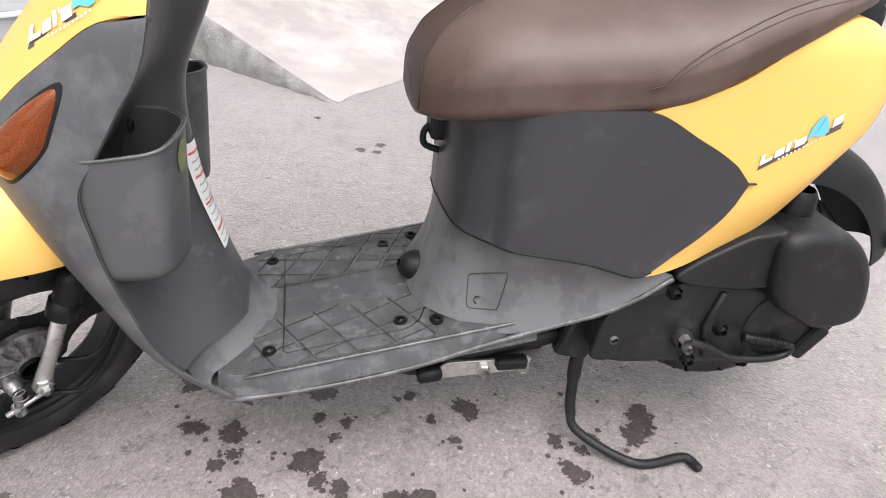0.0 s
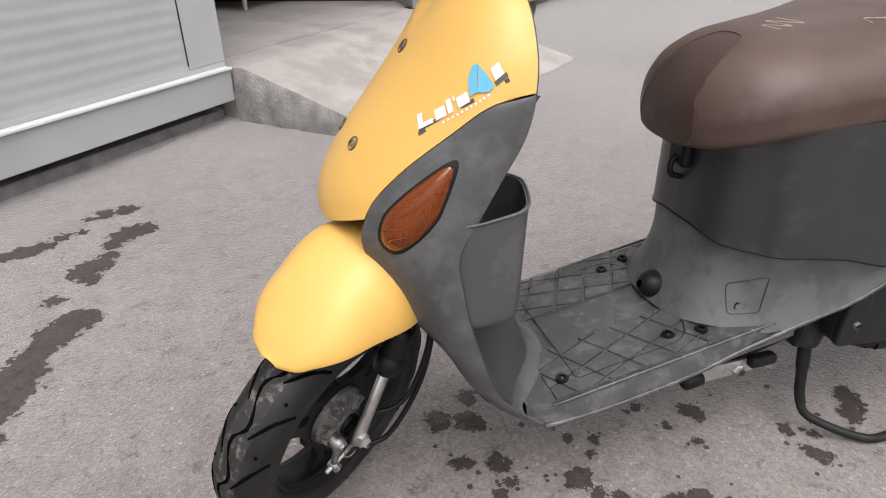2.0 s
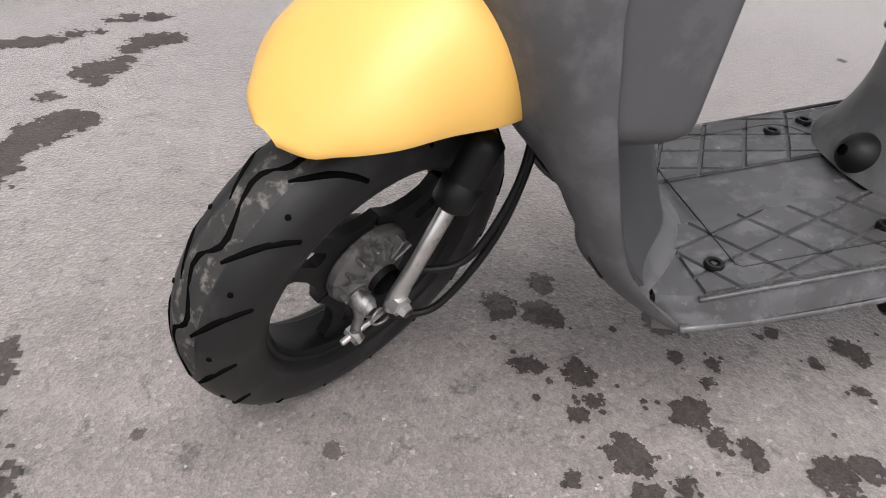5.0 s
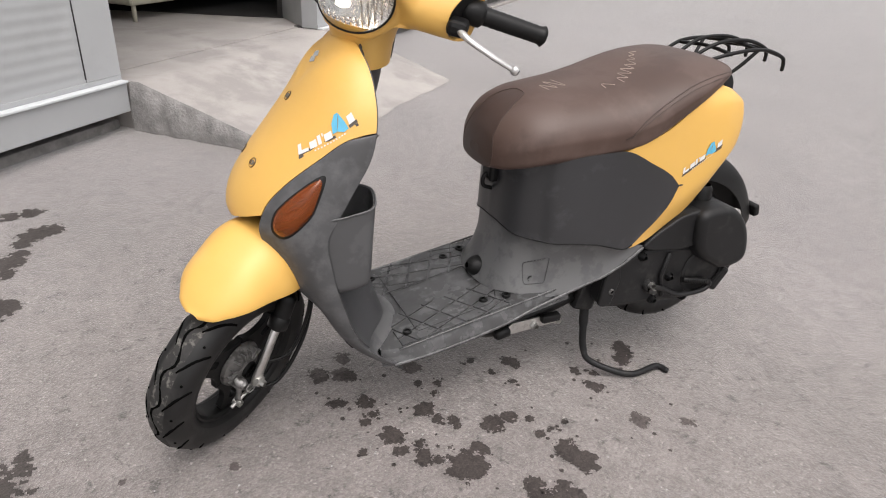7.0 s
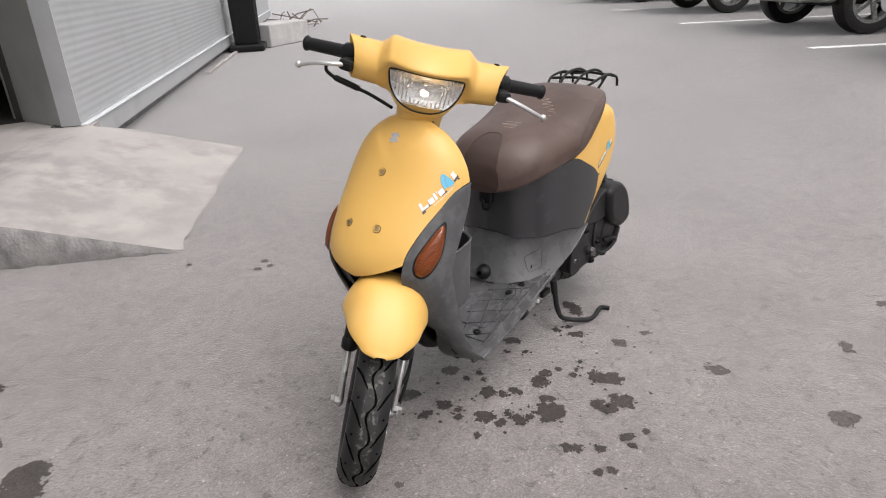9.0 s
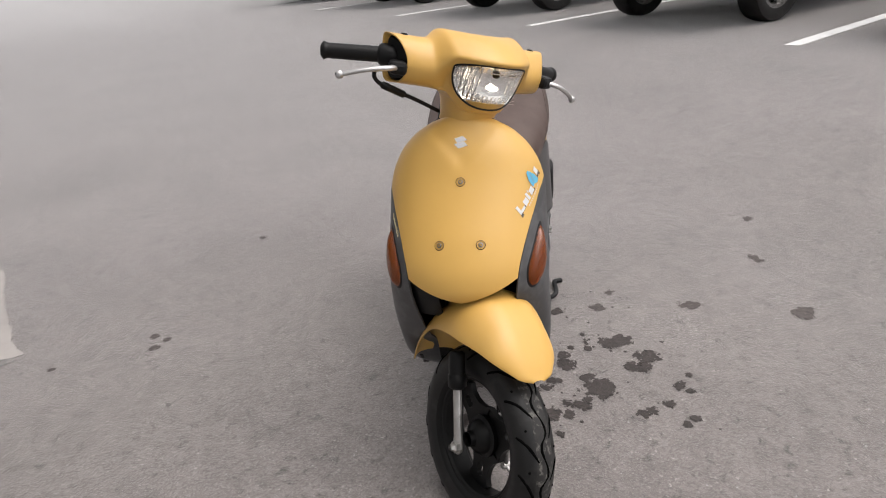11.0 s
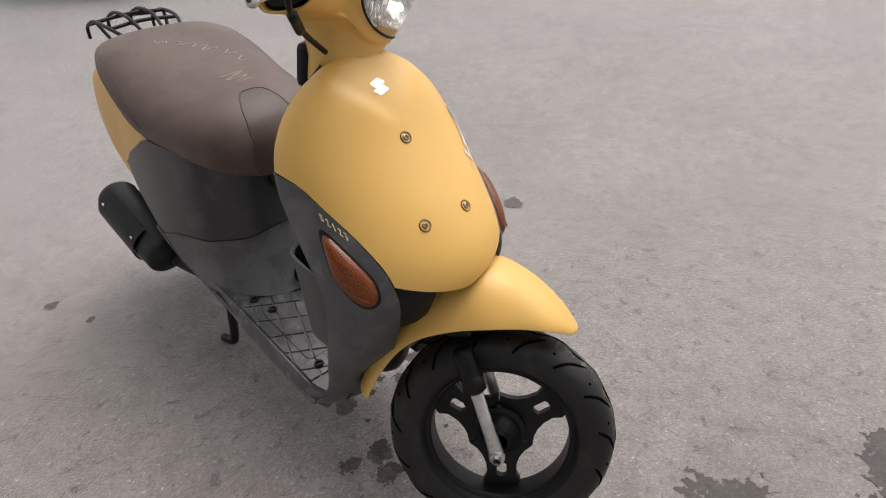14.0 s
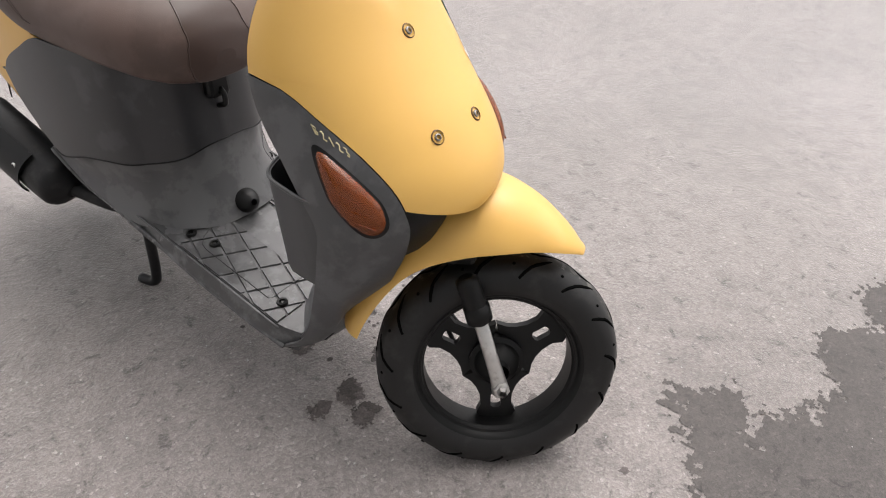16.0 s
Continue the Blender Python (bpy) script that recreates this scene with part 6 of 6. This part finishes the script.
FARTHER = [(0.266, -0.34, 23), (-0.162, 0.035, 26), (0.28, -0.64, 28), (0.63, -0.94, 20), (0.23, -0.98, 36), (-0.62, -0.14, 11), (-0.83, -0.1, 8), (0.37, -0.39, 16)]
AROUND = [(0.97, -1.01, 20), (0.60, -0.95, 16), (0.84, 0.41, 20), (0.67, 0.35, 13), (0.01, 1.16, 17), (0.08, 1.20, 17), (0.06, 1.14, 15), (0.91, 1.13, 14), (-0.31, 0.13, 22), (-0.33, 0.07, 26), (-0.385, 0.095, 22), (-0.12, 1.455, 12)]
for group, mat, word in ((UNDER, M_WET_DARK, "dark"), (BESIDE, M_WET_DARK, "dark"), (NEARBY, M_WET_DARK, "dark"), (FARTHER, M_WET, "dull"), (AROUND, M_WET, "dull")):
    for i, (x, y, mm) in enumerate(group):
        solid("wet_spot", blotch(x, y, mm / 1000 * 1.05, 0.0012 + 0.0002 * (i % 3), 0.6, wet_rng.uniform(0.85, 1.2), wet_rng.uniform(0, 3)), mat, f"{word} ragged wet spot soaked into the asphalt", "stain", "wet spots by the scooter", "structure")
drops = []
for i in range(100):
    x, y = wet_rng.uniform(-0.42, 0.45), wet_rng.uniform(-0.62, 0.1)
    if wet_rng.random() < 0.75:
        c = wet_rng.choice(UNDER + BESIDE)
        x, y = c[0] + wet_rng.gauss(0, c[2] / 700), c[1] + wet_rng.gauss(0, c[2] / 700)
    drops.append(blotch(x, y, wet_rng.uniform(0.0025, 0.006), 0.001, 0.3))
solid("wet_droplets", join(*drops), M_WET_DARK, "small dark drops on the asphalt", "stain", kind="stuff")


def damp_field(centres, label, broken=0.03, spread=0):
    """One ragged damp area: the union of soft rounds, with a rim broken up at three scales."""
    cell = 0.004
    pts = [(x, y, (mm + spread) / 1000) for x, y, mm in centres]
    x0, x1 = min(x - r for x, y, r in pts) - 0.06, max(x + r for x, y, r in pts) + 0.06
    y0, y1 = min(y - r for x, y, r in pts) - 0.06, max(y + r for x, y, r in pts) + 0.06
    verts, faces, got = [], [], {}

    def vert(i, j):
        if (i, j) not in got:
            gx, gy = x0 + i * cell, y0 + j * cell
            gx, gy = gx + 0.4 * cell * noise.noise((gx * 700, gy * 700, 1)), gy + 0.4 * cell * noise.noise((gx * 700, gy * 700, 5))
            got[i, j] = len(verts)
            verts.append((gx, gy, ground_z(gx, gy) + 0.0012))
        return got[i, j]

    for i in range(int((x1 - x0) / cell)):
        for j in range(int((y1 - y0) / cell)):
            px, py = x0 + i * cell, y0 + j * cell
            s = max(r - math.hypot(px - x, py - y) for x, y, r in pts)
            if s < -0.07:
                continue
            q = Vector((px, py, 3.3))
            s += broken * (noise.noise(q * 11) + noise.noise(q * 34) + noise.noise(q * 95))
            if s > 0:
                faces.append((vert(i, j), vert(i + 1, j), vert(i + 1, j + 1), vert(i, j + 1)))
    me = bpy.data.meshes.new("damp_patch")
    me.from_pydata(verts, [], faces)
    me.materials.append(M_PUDDLE)
    tagged(new("damp_patch", me), label, "stain", "damp areas in the yard", "stuff")


damp_field([(-0.862, -0.326, 34), (-0.905, -0.325, 58), (-0.96, -0.24, 72), (-1.05, -0.2, 125), (-1.1, -0.32, 110), (-1.26, -0.46, 190), (-1.2, -0.64, 160), (-1.26, -0.85, 175), (-1.42, -0.3, 250), (-1.05, -0.06, 50), (-1.14, -0.04, 60), (-1.01, 0.01, 22), (-1.12, 0.05, 20)], "wide damp patch with a ragged rim on the asphalt")
damp_field([(-1.12, 0.68, 30), (-1.165, 0.62, 38), (-1.19, 0.56, 36), (-1.2, 0.49, 38), (-1.215, 0.43, 42), (-1.24, 0.36, 54), (-1.25, 0.29, 62), (-1.245, 0.21, 52), (-1.36, 0.3, 78), (-1.2, 0.79, 14)], "long damp streak drying on the asphalt", 0.017, 13)
damp_field([(-1.17, 0.92, 18), (-1.15, 0.945, 28), (-1.12, 0.96, 28), (-1.13, 0.885, 18), (-1.11, 1.02, 15), (-1.111, 1.084, 25), (-1.09, 1.12, 28), (-1.06, 1.17, 28), (-1.03, 1.17, 22)], "broken damp streaks drying on the asphalt", 0.018, 14)
damp_field([(-1.4, 1.1, 20), (-1.353, 1.115, 24), (-1.308, 1.144, 24), (-1.265, 1.189, 22), (-1.213, 1.205, 16), (-1.207, 1.294, 14), (-1.155, 1.329, 27), (-1.11, 1.34, 28), (-1.086, 1.345, 22), (-1.458, 1.041, 14)], "broken damp streaks drying on the asphalt", 0.018, 12)

# loose grit and tiny stones
grit_rng = random.Random(21)
bm = bmesh.new()
for i in range(900):
    r = 1.9 * math.sqrt(grit_rng.random())
    a = grit_rng.uniform(0, math.tau)
    x, y = -0.2 + r * math.cos(a), -0.1 + r * math.sin(a)
    s = grit_rng.uniform(0.0012, 0.0032)
    z = ground_z(x, y)
    top = bm.verts.new((x, y, z + s))
    ring = [bm.verts.new((x + s * grit_rng.uniform(0.7, 1.5) * math.cos(t), y + s * grit_rng.uniform(0.7, 1.5) * math.sin(t), z)) for t in (0, 2.1, 4.2)]
    for k in range(3):
        bm.faces.new((ring[k], ring[(k + 1) % 3], top))
for i in range(2600):
    s = grit_rng.choice((grit_rng.uniform(-3.5, 0.0), grit_rng.uniform(2.85, 7.5)))
    q = WALL @ Vector((s, 0.03 - 0.03 * noise.noise((s * 2.1, 4, 0)) - (abs(grit_rng.gauss(0, 0.012)) if i % 5 else 0.12 * grit_rng.random() ** 1.6), 0))
    g = grit_rng.uniform(0.0012, 0.0042)
    top = bm.verts.new((q.x, q.y, g * 0.8))
    ring = [bm.verts.new((q.x + g * grit_rng.uniform(0.7, 1.5) * math.cos(t), q.y + g * grit_rng.uniform(0.7, 1.5) * math.sin(t), 0)) for t in (0, 1.6, 3.1, 4.7)]
    for k in range(4):
        bm.faces.new((ring[k], ring[(k + 1) % 4], top))
solid("grit", bm, M_BRICK_GREY, "loose pale grit on the asphalt", "grit", kind="stuff")
